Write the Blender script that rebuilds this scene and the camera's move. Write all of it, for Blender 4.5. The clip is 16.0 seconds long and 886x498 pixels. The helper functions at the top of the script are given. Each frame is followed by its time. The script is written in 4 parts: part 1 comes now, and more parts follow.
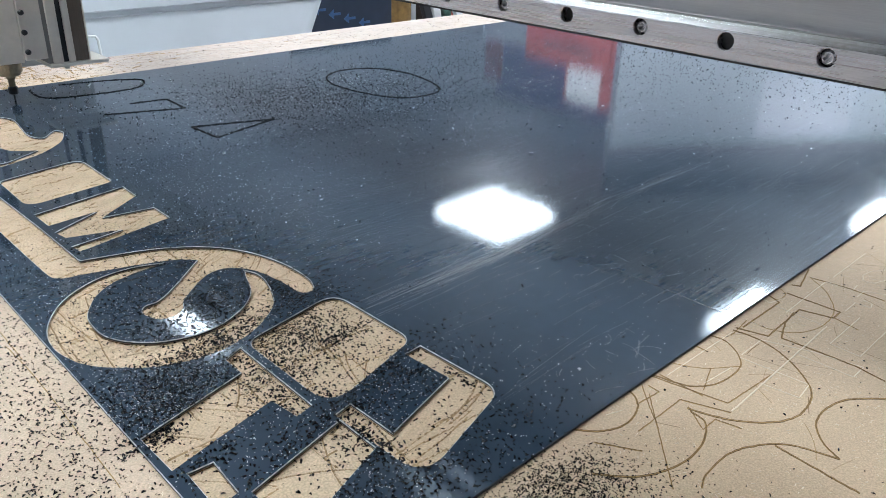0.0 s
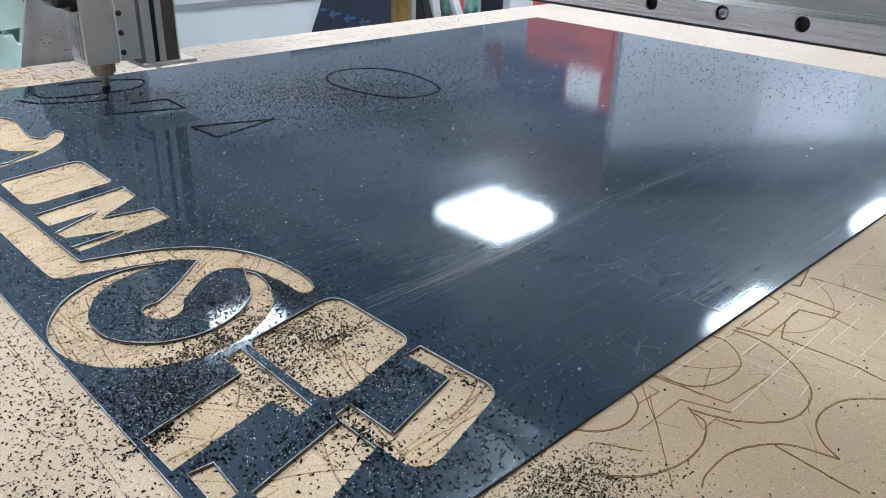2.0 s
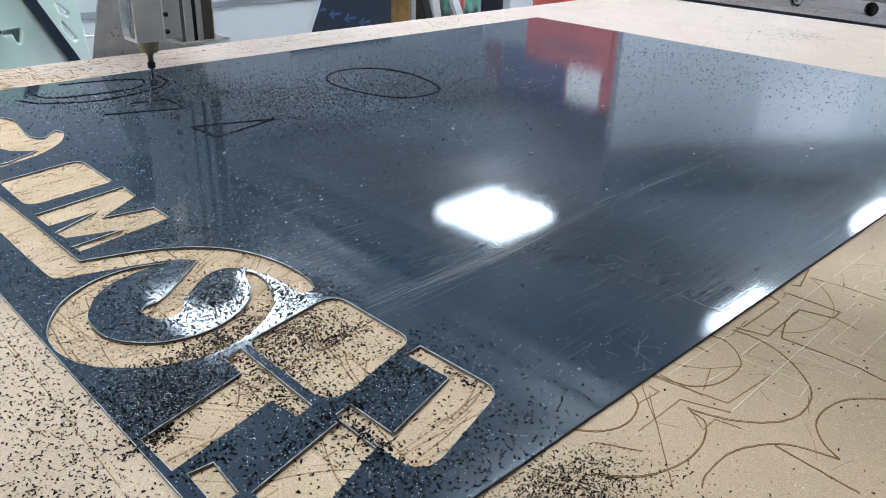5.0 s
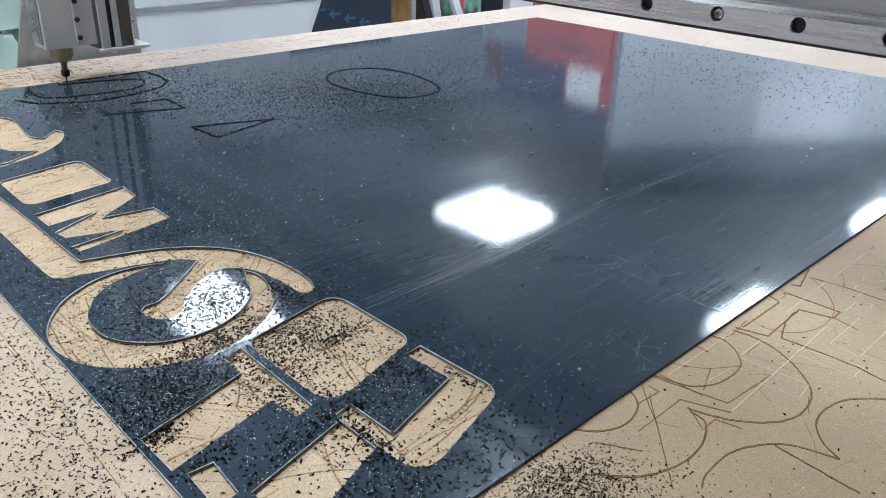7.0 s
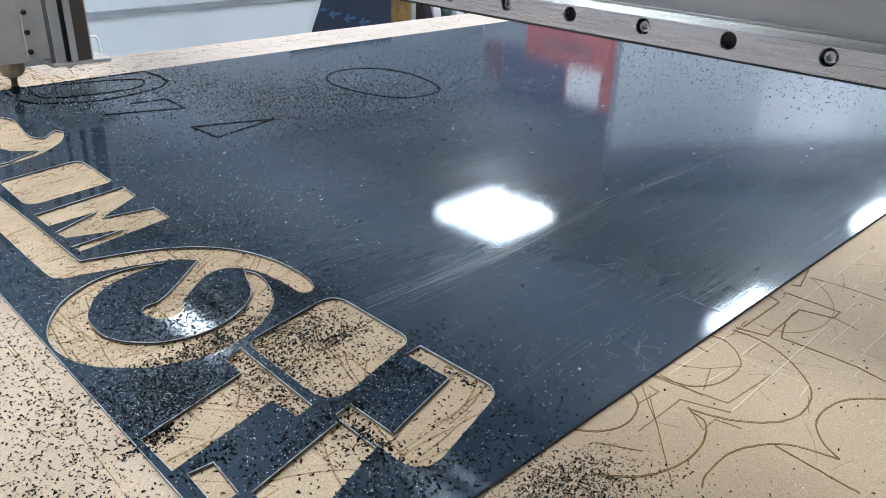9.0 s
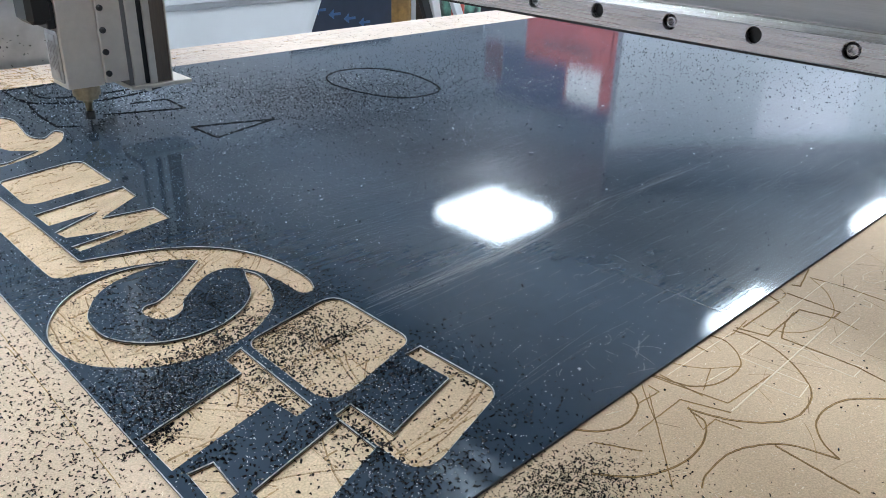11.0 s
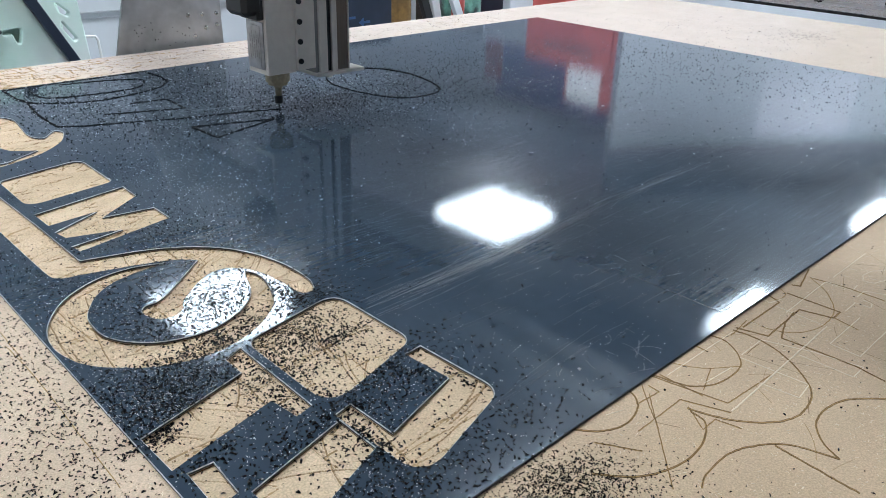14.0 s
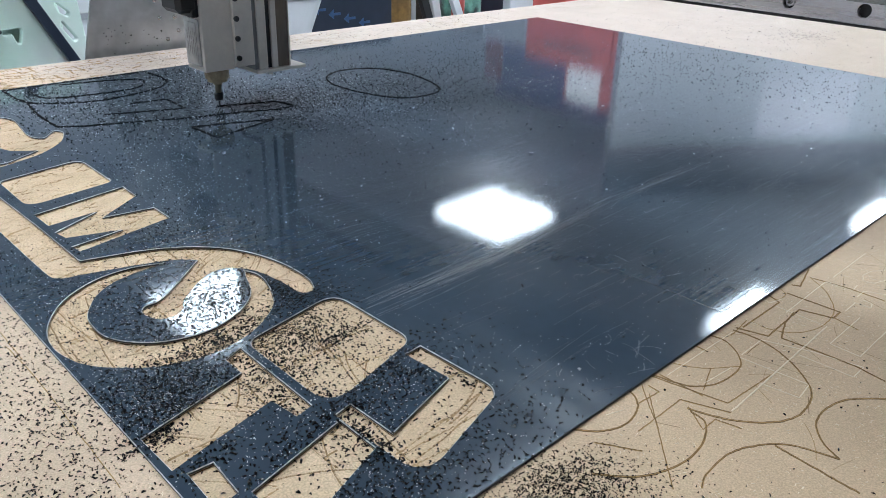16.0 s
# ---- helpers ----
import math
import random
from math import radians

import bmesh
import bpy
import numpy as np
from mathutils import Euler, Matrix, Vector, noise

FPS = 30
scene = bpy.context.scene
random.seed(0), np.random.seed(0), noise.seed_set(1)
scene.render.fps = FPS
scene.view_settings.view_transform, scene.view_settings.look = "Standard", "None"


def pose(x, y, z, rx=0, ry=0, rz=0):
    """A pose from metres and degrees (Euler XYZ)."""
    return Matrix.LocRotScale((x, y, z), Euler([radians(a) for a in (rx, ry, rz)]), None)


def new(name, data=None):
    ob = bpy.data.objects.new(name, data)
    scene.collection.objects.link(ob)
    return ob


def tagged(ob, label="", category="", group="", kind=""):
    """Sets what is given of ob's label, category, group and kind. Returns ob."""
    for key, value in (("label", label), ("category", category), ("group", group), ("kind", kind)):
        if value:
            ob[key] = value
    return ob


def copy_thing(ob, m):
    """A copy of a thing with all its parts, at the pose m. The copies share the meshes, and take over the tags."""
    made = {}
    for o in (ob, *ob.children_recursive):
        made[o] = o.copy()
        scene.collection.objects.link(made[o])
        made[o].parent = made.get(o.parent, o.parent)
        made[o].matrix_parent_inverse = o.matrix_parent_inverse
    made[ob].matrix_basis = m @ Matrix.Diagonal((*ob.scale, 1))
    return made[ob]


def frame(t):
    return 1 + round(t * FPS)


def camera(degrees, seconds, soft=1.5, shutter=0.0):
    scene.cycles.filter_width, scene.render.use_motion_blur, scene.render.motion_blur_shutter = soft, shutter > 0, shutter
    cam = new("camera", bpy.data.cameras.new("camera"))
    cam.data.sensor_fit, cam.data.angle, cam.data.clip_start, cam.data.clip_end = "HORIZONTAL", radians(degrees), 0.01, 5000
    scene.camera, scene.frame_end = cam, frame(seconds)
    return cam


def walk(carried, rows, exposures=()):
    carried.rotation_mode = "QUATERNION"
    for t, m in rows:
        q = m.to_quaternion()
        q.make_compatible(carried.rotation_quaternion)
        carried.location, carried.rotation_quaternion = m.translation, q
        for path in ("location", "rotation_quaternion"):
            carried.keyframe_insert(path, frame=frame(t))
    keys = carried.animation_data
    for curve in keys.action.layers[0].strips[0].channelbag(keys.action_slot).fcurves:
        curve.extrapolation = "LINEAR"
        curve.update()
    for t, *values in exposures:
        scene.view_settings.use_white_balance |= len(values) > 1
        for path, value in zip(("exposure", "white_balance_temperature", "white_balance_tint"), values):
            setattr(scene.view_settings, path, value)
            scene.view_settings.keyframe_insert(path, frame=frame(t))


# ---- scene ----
from mathutils import geometry

cam = camera(59.31, 16.0, soft=0.6)
EYE = pose(0, 0, 0.30, 64.714, 0, -44.621) @ pose(0, 0, 0, 0, 0, 1.867)
walk(cam, [(0.0, EYE), (16.0, EYE)], exposures=[(0.0, 0.0), (1.2, 0.0), (2.6, -0.08), (4.2, -0.12), (6.3, -0.14), (7.6, -0.05), (9.2, 0.0), (11.3, 0.03), (12.0, 0.0), (13.5, -0.13), (16.0, -0.17)])

# ---- light: a closed room, lit by square ceiling panels ----
world = bpy.data.worlds.new("world")
world.use_nodes = True
world.node_tree.nodes["Background"].inputs[0].default_value = (0.75, 0.85, 1.0, 1)
world.node_tree.nodes["Background"].inputs[1].default_value = 0.05
scene.world = world
PANEL_GLOW = 32.5
CEILING_Z, FLOOR_Z = 1.58, -0.86


# ---- materials ----
def shader(name, color, rough=0.5, metal=0.0, spread=0.08, scale=40.0, bump=0.0, bump_scale=200.0, stretch=(1, 1, 1),
           tint=None, tint_scale=6.0, rough_spread=0.0, glow=0.0, clear=0.0, per_object=0.0, island=0.0):
    m = bpy.data.materials.new(name)
    m.use_nodes = True
    nt = m.node_tree
    b = nt.nodes["Principled BSDF"]
    n, l = nt.nodes.new, nt.links.new
    tc = n("ShaderNodeTexCoord")
    mp = n("ShaderNodeMapping")
    mp.inputs["Scale"].default_value = stretch
    l(tc.outputs["Object"], mp.inputs["Vector"])

    def noise_node(s, detail=4.0):
        t = n("ShaderNodeTexNoise")
        t.inputs["Scale"].default_value = s
        t.inputs["Detail"].default_value = detail
        l(mp.outputs["Vector"], t.inputs["Vector"])
        return t

    fine, coarse = noise_node(scale), noise_node(tint_scale, 3.0)
    ramp = n("ShaderNodeMapRange")
    ramp.inputs["To Min"].default_value, ramp.inputs["To Max"].default_value = 1 - spread * 2, 1 + spread * 2
    l(fine.outputs["Fac"], ramp.inputs["Value"])
    mix = n("ShaderNodeMix")
    mix.data_type = "RGBA"
    second = tint or tuple(c * (1 - spread) for c in color)
    mix.inputs[6].default_value, mix.inputs[7].default_value = (*color, 1), (*second, 1)
    sharp = n("ShaderNodeMapRange")
    sharp.inputs["From Min"].default_value, sharp.inputs["From Max"].default_value = 0.35, 0.65
    l(coarse.outputs["Fac"], sharp.inputs["Value"])
    l(sharp.outputs["Result"], mix.inputs[0])
    mul = n("ShaderNodeVectorMath")
    mul.operation = "SCALE"
    l(mix.outputs[2], mul.inputs[0])
    l(ramp.outputs["Result"], mul.inputs["Scale"])
    out = mul.outputs["Vector"]
    if per_object or island:
        src = n("ShaderNodeNewGeometry").outputs["Random Per Island"] if island else n("ShaderNodeObjectInfo").outputs["Random"]
        amount = island or per_object
        r2 = n("ShaderNodeMapRange")
        r2.inputs["To Min"].default_value, r2.inputs["To Max"].default_value = 1 - amount, 1 + amount
        l(src, r2.inputs["Value"])
        m2 = n("ShaderNodeVectorMath")
        m2.operation = "SCALE"
        l(out, m2.inputs[0])
        l(r2.outputs["Result"], m2.inputs["Scale"])
        out = m2.outputs["Vector"]
    l(out, b.inputs["Base Color"])
    b.inputs["Metallic"].default_value = metal
    if rough_spread:
        rr = n("ShaderNodeMapRange")
        rr.inputs["From Min"].default_value, rr.inputs["From Max"].default_value = 0.3, 0.7
        rr.inputs["To Min"].default_value, rr.inputs["To Max"].default_value = max(0.02, rough - rough_spread), rough + rough_spread
        l(coarse.outputs["Fac"], rr.inputs["Value"])
        l(rr.outputs["Result"], b.inputs["Roughness"])
    else:
        b.inputs["Roughness"].default_value = rough
    if bump:
        bt = noise_node(bump_scale, 5.0)
        bn = n("ShaderNodeBump")
        bn.inputs["Strength"].default_value = 1.0
        bn.inputs["Distance"].default_value = bump
        l(bt.outputs["Fac"], bn.inputs["Height"])
        l(bn.outputs["Normal"], b.inputs["Normal"])
    if glow:
        b.inputs["Emission Color"].default_value = (*color, 1)
        b.inputs["Emission Strength"].default_value = glow
    if clear:
        b.inputs["Coat Weight"].default_value = clear
    return m


SHEET = shader("dark_sheet", (0.027, 0.0435, 0.065), 0.033, spread=0.10, scale=60, tint=(0.034, 0.0525, 0.076), tint_scale=5,
               rough_spread=0.012, bump=0.000024, bump_scale=480)
SHEET.node_tree.nodes["Principled BSDF"].inputs["Specular Tint"].default_value = (0.75, 0.91, 1.0, 1)


def hazed(mat):
    """Patches of old film residue: a dull coat, stronger on some oblong areas than on others."""
    nt = mat.node_tree
    b = nt.nodes["Principled BSDF"]
    n, l = nt.nodes.new, nt.links.new
    tc, mp, br, no, mr, mu = (n("ShaderNodeTexCoord"), n("ShaderNodeMapping"), n("ShaderNodeTexBrick"), n("ShaderNodeTexNoise"),
                              n("ShaderNodeMapRange"), n("ShaderNodeMath"))
    mp.inputs["Location"].default_value = (0.067, -0.004, 0.5)
    l(tc.outputs["Object"], mp.inputs["Vector"])
    l(mp.outputs["Vector"], br.inputs["Vector"])
    br.offset = 0.37
    for key, value in (("Scale", 1.0), ("Brick Width", 0.30), ("Row Height", 0.2055), ("Mortar Size", 0.0012), ("Mortar Smooth", 0.6), ("Bias", 0.0)):
        br.inputs[key].default_value = value
    br.inputs["Color1"].default_value = (0.55, 0.55, 0.55, 1)
    br.inputs["Color2"].default_value = (1.35, 1.35, 1.35, 1)
    br.inputs["Mortar"].default_value = (1.6, 1.6, 1.6, 1)
    no.inputs["Scale"].default_value = 9.0
    no.inputs["Detail"].default_value = 6.0
    l(tc.outputs["Object"], no.inputs["Vector"])
    mr.inputs["From Min"].default_value, mr.inputs["From Max"].default_value = 0.3, 0.7
    mr.inputs["To Min"].default_value, mr.inputs["To Max"].default_value = 0.065, 0.165
    l(no.outputs["Fac"], mr.inputs["Value"])
    # fine rubbed streaks along the sheet's length
    sm, sn, sr, sx = n("ShaderNodeMapping"), n("ShaderNodeTexNoise"), n("ShaderNodeMapRange"), n("ShaderNodeMath")
    sm.inputs["Scale"].default_value = (5.0, 330.0, 1.0)
    sm.inputs["Rotation"].default_value = (0, 0, 0.03)
    l(tc.outputs["Object"], sm.inputs["Vector"])
    l(sm.outputs["Vector"], sn.inputs["Vector"])
    sn.inputs["Scale"].default_value, sn.inputs["Detail"].default_value = 1.0, 5.0
    sr.inputs["From Min"].default_value, sr.inputs["From Max"].default_value = 0.40, 0.72
    sr.inputs["To Min"].default_value, sr.inputs["To Max"].default_value = 0.72, 1.9
    l(sn.outputs["Fac"], sr.inputs["Value"])
    sx.operation = "MULTIPLY"
    l(mr.outputs["Result"], sx.inputs[0])
    l(sr.outputs["Result"], sx.inputs[1])
    mu.operation = "MULTIPLY"
    # smeared residue thickens towards the front edge
    sp, wn, wa, wr, wx = n("ShaderNodeSeparateXYZ"), n("ShaderNodeTexNoise"), n("ShaderNodeMath"), n("ShaderNodeMapRange"), n("ShaderNodeMath")
    l(tc.outputs["Object"], sp.inputs[0])
    l(tc.outputs["Object"], wn.inputs["Vector"])
    wn.inputs["Scale"].default_value, wn.inputs["Detail"].default_value, wn.inputs["Distortion"].default_value = 26.0, 5.0, 0.6
    wa.operation, wa.inputs[1].default_value = "MULTIPLY_ADD", 0.16
    l(wn.outputs["Fac"], wa.inputs[0])
    l(sp.outputs["Y"], wa.inputs[2])
    wr.inputs["From Min"].default_value, wr.inputs["From Max"].default_value = 0.285, 0.385
    wr.inputs["To Min"].default_value, wr.inputs["To Max"].default_value = 2.4, 1.0
    l(wa.outputs["Value"], wr.inputs["Value"])
    wx.operation = "MULTIPLY"
    l(sx.outputs["Value"], wx.inputs[0])
    l(wr.outputs["Result"], wx.inputs[1])
    l(wx.outputs["Value"], mu.inputs[0])
    l(br.outputs["Color"], mu.inputs[1])
    l(mu.outputs["Value"], b.inputs["Coat Weight"])
    b.inputs["Coat Roughness"].default_value = 0.26
    b.inputs["Coat IOR"].default_value = 1.5
    b.inputs["Coat Tint"].default_value = (0.88, 0.94, 1.0, 1)


hazed(SHEET)
SHEET_WALL = shader("sheet_core", (0.045, 0.045, 0.05), 0.5, spread=0.2, scale=300)
# Pale burr of the cut edges, with their glint in the colour.
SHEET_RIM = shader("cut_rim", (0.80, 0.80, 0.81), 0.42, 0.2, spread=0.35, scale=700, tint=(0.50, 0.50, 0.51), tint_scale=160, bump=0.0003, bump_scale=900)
MDF = shader("mdf", (0.605, 0.435, 0.285), 0.75, spread=0.22, scale=900, tint=(0.55, 0.39, 0.252), tint_scale=14, bump=0.0003, bump_scale=900)


def tone_beyond(mat, color, across, edge):
    """Multiplies the tone of everything beyond a line across the board."""
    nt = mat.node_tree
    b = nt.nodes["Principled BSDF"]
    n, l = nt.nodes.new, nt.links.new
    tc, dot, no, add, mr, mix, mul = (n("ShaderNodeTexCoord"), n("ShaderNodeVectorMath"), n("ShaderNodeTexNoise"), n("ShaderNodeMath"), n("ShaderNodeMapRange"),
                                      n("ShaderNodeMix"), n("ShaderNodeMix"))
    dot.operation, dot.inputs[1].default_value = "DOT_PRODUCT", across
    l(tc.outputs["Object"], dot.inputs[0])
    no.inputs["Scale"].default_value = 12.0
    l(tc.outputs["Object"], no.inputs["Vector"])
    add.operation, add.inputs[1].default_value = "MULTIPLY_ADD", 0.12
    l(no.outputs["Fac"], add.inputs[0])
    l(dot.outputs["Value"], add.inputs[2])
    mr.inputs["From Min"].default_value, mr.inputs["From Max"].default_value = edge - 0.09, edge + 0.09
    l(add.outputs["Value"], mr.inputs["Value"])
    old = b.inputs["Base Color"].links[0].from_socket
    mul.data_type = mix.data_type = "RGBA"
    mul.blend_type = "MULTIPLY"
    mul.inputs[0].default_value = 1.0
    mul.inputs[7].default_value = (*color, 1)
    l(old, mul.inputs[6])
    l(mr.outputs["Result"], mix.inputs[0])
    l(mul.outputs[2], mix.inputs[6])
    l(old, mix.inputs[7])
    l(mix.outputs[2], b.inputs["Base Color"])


# Paler, bluer tone everywhere behind the front strip.
tone_beyond(MDF, (1.06, 1.10, 1.21), (0.3, -1.0, 0.0), -0.10)
# Far board duller and bluer: its grazing sheen put into the colour.
tone_beyond(MDF, (0.87, 0.93, 1.09), (-1.0, -1.0, 0.0), -1.70)
MDF.node_tree.nodes["Principled BSDF"].inputs["Sheen Weight"].default_value = 0.42
MDF.node_tree.nodes["Principled BSDF"].inputs["Sheen Tint"].default_value = (0.80, 0.87, 1.0, 1)
MDF.node_tree.nodes["Principled BSDF"].inputs["Sheen Roughness"].default_value = 0.32
SCORE = shader("score_brown", (0.33, 0.195, 0.07), 0.9, spread=0.3, scale=300, tint=(0.40, 0.25, 0.10), tint_scale=40)
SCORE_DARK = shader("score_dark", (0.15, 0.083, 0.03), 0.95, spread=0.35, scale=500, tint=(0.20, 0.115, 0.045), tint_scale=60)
CUT_MDF = shader("milled_mdf", (0.65, 0.48, 0.325), 0.8, spread=0.28, scale=700, tint=(0.59, 0.43, 0.28), tint_scale=22, bump=0.0004, bump_scale=900)
# Brown furrows: scorch, with the furrow's own shade put into the colour.
SHADED_SCORCH = shader("shaded_scorched_furrow", (0.43, 0.285, 0.155), 0.95, spread=0.35, scale=400, tint=(0.24, 0.145, 0.065), tint_scale=90)
SCORE_PALE = shader("score_pale", (0.84, 0.72, 0.56), 0.9, spread=0.1, scale=300)
SCORE_FINE = shader("score_fine", (0.35, 0.225, 0.11), 0.9, spread=0.3, scale=300, island=0.35)
CHIP = shader("chip_black", (0.011, 0.011, 0.012), 0.18, spread=0.3, scale=900, island=0.6)
# Pale grey crumbs: real flecks, and glints of black chips put into colour.
GREY_CHIP_GLINT = shader("grey_chip_and_glint", (0.62, 0.64, 0.67), 0.3, spread=0.2, scale=900, island=0.5)
FROST = shader("opal_acrylic", (0.86, 0.85, 0.88), 0.5, spread=0.02, scale=4)
_tr = FROST.node_tree.nodes.new("ShaderNodeBsdfTranslucent")
_mx = FROST.node_tree.nodes.new("ShaderNodeMixShader")
_mx.inputs[0].default_value = 0.62
_tr.inputs["Color"].default_value = (0.90, 0.89, 0.93, 1)
FROST.node_tree.links.new(FROST.node_tree.nodes["Principled BSDF"].outputs[0], _mx.inputs[1])
FROST.node_tree.links.new(_tr.outputs[0], _mx.inputs[2])
FROST.node_tree.links.new(_mx.outputs[0], FROST.node_tree.nodes["Material Output"].inputs["Surface"])
GREY_PAINT = shader("grey_paint", (0.33, 0.33, 0.36), 0.6, spread=0.05, scale=10)
KERF = shader("kerf_black", (0.006, 0.006, 0.007), 0.8, spread=0.3, scale=900)
KERF.node_tree.nodes["Principled BSDF"].inputs["Specular IOR Level"].default_value = 0.15
SCRATCH = shader("scratch", (0.19, 0.20, 0.22), 0.32, spread=0.2, scale=200, island=0.6)
STEEL_RAIL = shader("ground_rail", (0.60, 0.585, 0.60), 0.27, 1.0, spread=0.12, scale=80, stretch=(1.0, 60, 60), bump=0.00003, bump_scale=110, tint=(0.52, 0.505, 0.52), rough_spread=0.06)
ALU = shader("brushed_aluminium", (0.43, 0.42, 0.41), 0.34, 1.0, spread=0.05, scale=60, stretch=(40, 1.2, 40), bump=0.00003, bump_scale=60, rough_spread=0.05)
STEEL = shader("ground_steel", (0.60, 0.60, 0.61), 0.26, 1.0, spread=0.05, scale=80, stretch=(60, 1.5, 60), bump=0.00002, bump_scale=90, tint=(0.52, 0.51, 0.50))
HEAD = shader("anodised_head", (0.86, 0.80, 0.725), 0.45, 0.0, spread=0.06, scale=120, tint=(0.78, 0.73, 0.67), tint_scale=30, bump=0.00003, bump_scale=500)
HEAD_SIDE = shader("milled_side", (0.55, 0.56, 0.57), 0.35, 0.9, spread=0.12, scale=150, tint=(0.42, 0.42, 0.43), tint_scale=40)
SEAM = shader("grey_seam", (0.30, 0.29, 0.28), 0.5, 0.3, spread=0.1, scale=60)
ETCH = shader("etched_grey", (0.40, 0.40, 0.40), 0.5, 0.5, spread=0.2, scale=300)
BRONZE = shader("bronze_cover", (0.22, 0.175, 0.14), 0.4, 0.5, spread=0.1, scale=50, stretch=(20, 20, 1))
BRASS = shader("worn_brass", (0.46, 0.38, 0.25), 0.38, 0.7, spread=0.2, scale=200, tint=(0.34, 0.28, 0.19), tint_scale=60)
BLACK = shader("black_plastic_and_shade", (0.018, 0.018, 0.02), 0.42, spread=0.15, scale=120)
DARKSTEEL = shader("blackened_steel", (0.05, 0.05, 0.052), 0.35, 0.8, spread=0.2, scale=200)
GALV = shader("galvanised_plate", (0.60, 0.61, 0.62), 0.42, 0.85, spread=0.10, scale=40, tint=(0.42, 0.43, 0.44), tint_scale=18, bump=0.00004, bump_scale=80)
PAINT_WHITE = shader("white_wall_paint", (0.79, 0.80, 0.85), 0.6, spread=0.03, scale=25, bump=0.0003, bump_scale=60)
CEIL = shader("ceiling_tile", (0.80, 0.81, 0.82), 0.9, spread=0.08, scale=120, bump=0.0008, bump_scale=160, island=0.14)
FLOOR = shader("grey_floor", (0.36, 0.37, 0.38), 0.55, spread=0.10, scale=20, tint=(0.30, 0.31, 0.32), tint_scale=2, bump=0.0004, bump_scale=40)
DIFFUSER = shader("light_diffuser", (0.80, 0.91, 1.0), 0.5, spread=0.0, scale=3, glow=PANEL_GLOW)
PALE = shader("pale_plastic", (0.79, 0.805, 0.845), 0.38, spread=0.03, scale=8, tint=(0.75, 0.765, 0.80), tint_scale=3)
NAVY = shader("navy_board", (0.014, 0.022, 0.045), 0.45, spread=0.15, scale=20, tint=(0.02, 0.03, 0.055), tint_scale=4)
ARROW = shader("blue_arrow", (0.05, 0.12, 0.26), 0.5, spread=0.1, scale=30)
MINT = shader("mint_plastic", (0.72, 0.94, 0.84), 0.32, spread=0.06, scale=12, tint=(0.91, 0.98, 0.95), tint_scale=5, bump=0.001, bump_scale=9)
TAN = shader("tan_cloth", (0.32, 0.18, 0.05), 0.85, spread=0.2, scale=60, tint=(0.17, 0.095, 0.035), tint_scale=10, bump=0.002, bump_scale=30)
BROWN = shader("dark_brown_cloth", (0.06, 0.045, 0.035), 0.8, spread=0.3, scale=40, bump=0.002, bump_scale=30)
RED = shader("red_enamel", (0.54, 0.10, 0.085), 0.4, spread=0.05, scale=20, tint=(0.47, 0.085, 0.07))
MAROON = shader("dull_maroon", (0.20, 0.055, 0.06), 0.5, spread=0.06, scale=20)
VIOLET = shader("violet_panel", (0.15, 0.13, 0.28), 0.5, spread=0.08, scale=15)
LABEL = shader("white_label", (0.82, 0.80, 0.80), 0.5, spread=0.03, scale=30)
TEAL = shader("sea_green_film", (0.22, 0.50, 0.40), 0.4, spread=0.3, scale=20, tint=(0.03, 0.05, 0.05), tint_scale=16)


# ---- mesh helpers ----
def link(name, bm, mat, parent=None, label="", smooth=False):
    me = bpy.data.meshes.new(name)
    bm.to_mesh(me)
    bm.free()
    for mt in (mat if isinstance(mat, (list, tuple)) else [mat]):
        me.materials.append(mt)
    if smooth:
        for f in me.polygons:
            f.use_smooth = True
    ob = new(name, me)
    if parent:
        ob.parent = parent
    if label:
        ob["label"] = label
    return ob


def part(name, bm, material, parent, label="", smooth=False):
    return link(name, bm, material, parent, label, smooth)


def add_box(bm, lo, hi, bevel=0.0, segments=2):
    lo, hi = Vector(lo), Vector(hi)
    got = bmesh.ops.create_cube(bm, size=1.0, matrix=Matrix.Translation((lo + hi) / 2) @ Matrix.Diagonal((*(hi - lo), 1)))
    if bevel:
        edges = list({e for v in got["verts"] for e in v.link_edges})
        bmesh.ops.bevel(bm, geom=edges, offset=bevel, segments=segments, affect="EDGES", profile=0.5)


def box(lo, hi, bevel=0.0, segments=2):
    bm = bmesh.new()
    add_box(bm, lo, hi, bevel, segments)
    return bm


def turned(bm, profile, axis_pose, sides=24):
    """A turned solid: (radius, height) pairs about the local z of axis_pose."""
    rings = []
    for r, h in profile:
        rings.append([bm.verts.new(axis_pose @ Vector((r * math.cos(2 * math.pi * i / sides), r * math.sin(2 * math.pi * i / sides), h)))
                      for i in range(sides)])
    for a, b in zip(rings, rings[1:]):
        for i in range(sides):
            j = (i + 1) % sides
            bm.faces.new((a[i], a[j], b[j], b[i]))
    bm.faces.new(list(reversed(rings[0])))
    bm.faces.new(rings[-1])


def lathe(profile, axis_pose=Matrix(), sides=24):
    bm = bmesh.new()
    turned(bm, profile, axis_pose, sides)
    return bm


def fillet(points, steps=6):
    """Corner points (x, y) or (x, y, radius) become an outline with rounded corners."""
    out, n = [], len(points)
    for i, c in enumerate(points):
        p = Vector(c[:2])
        r = c[2] if len(c) > 2 else 0
        if not r:
            out.append(p)
            continue
        a, b = Vector(points[i - 1][:2]) - p, Vector(points[(i + 1) % n][:2]) - p
        half = a.angle(b) / 2
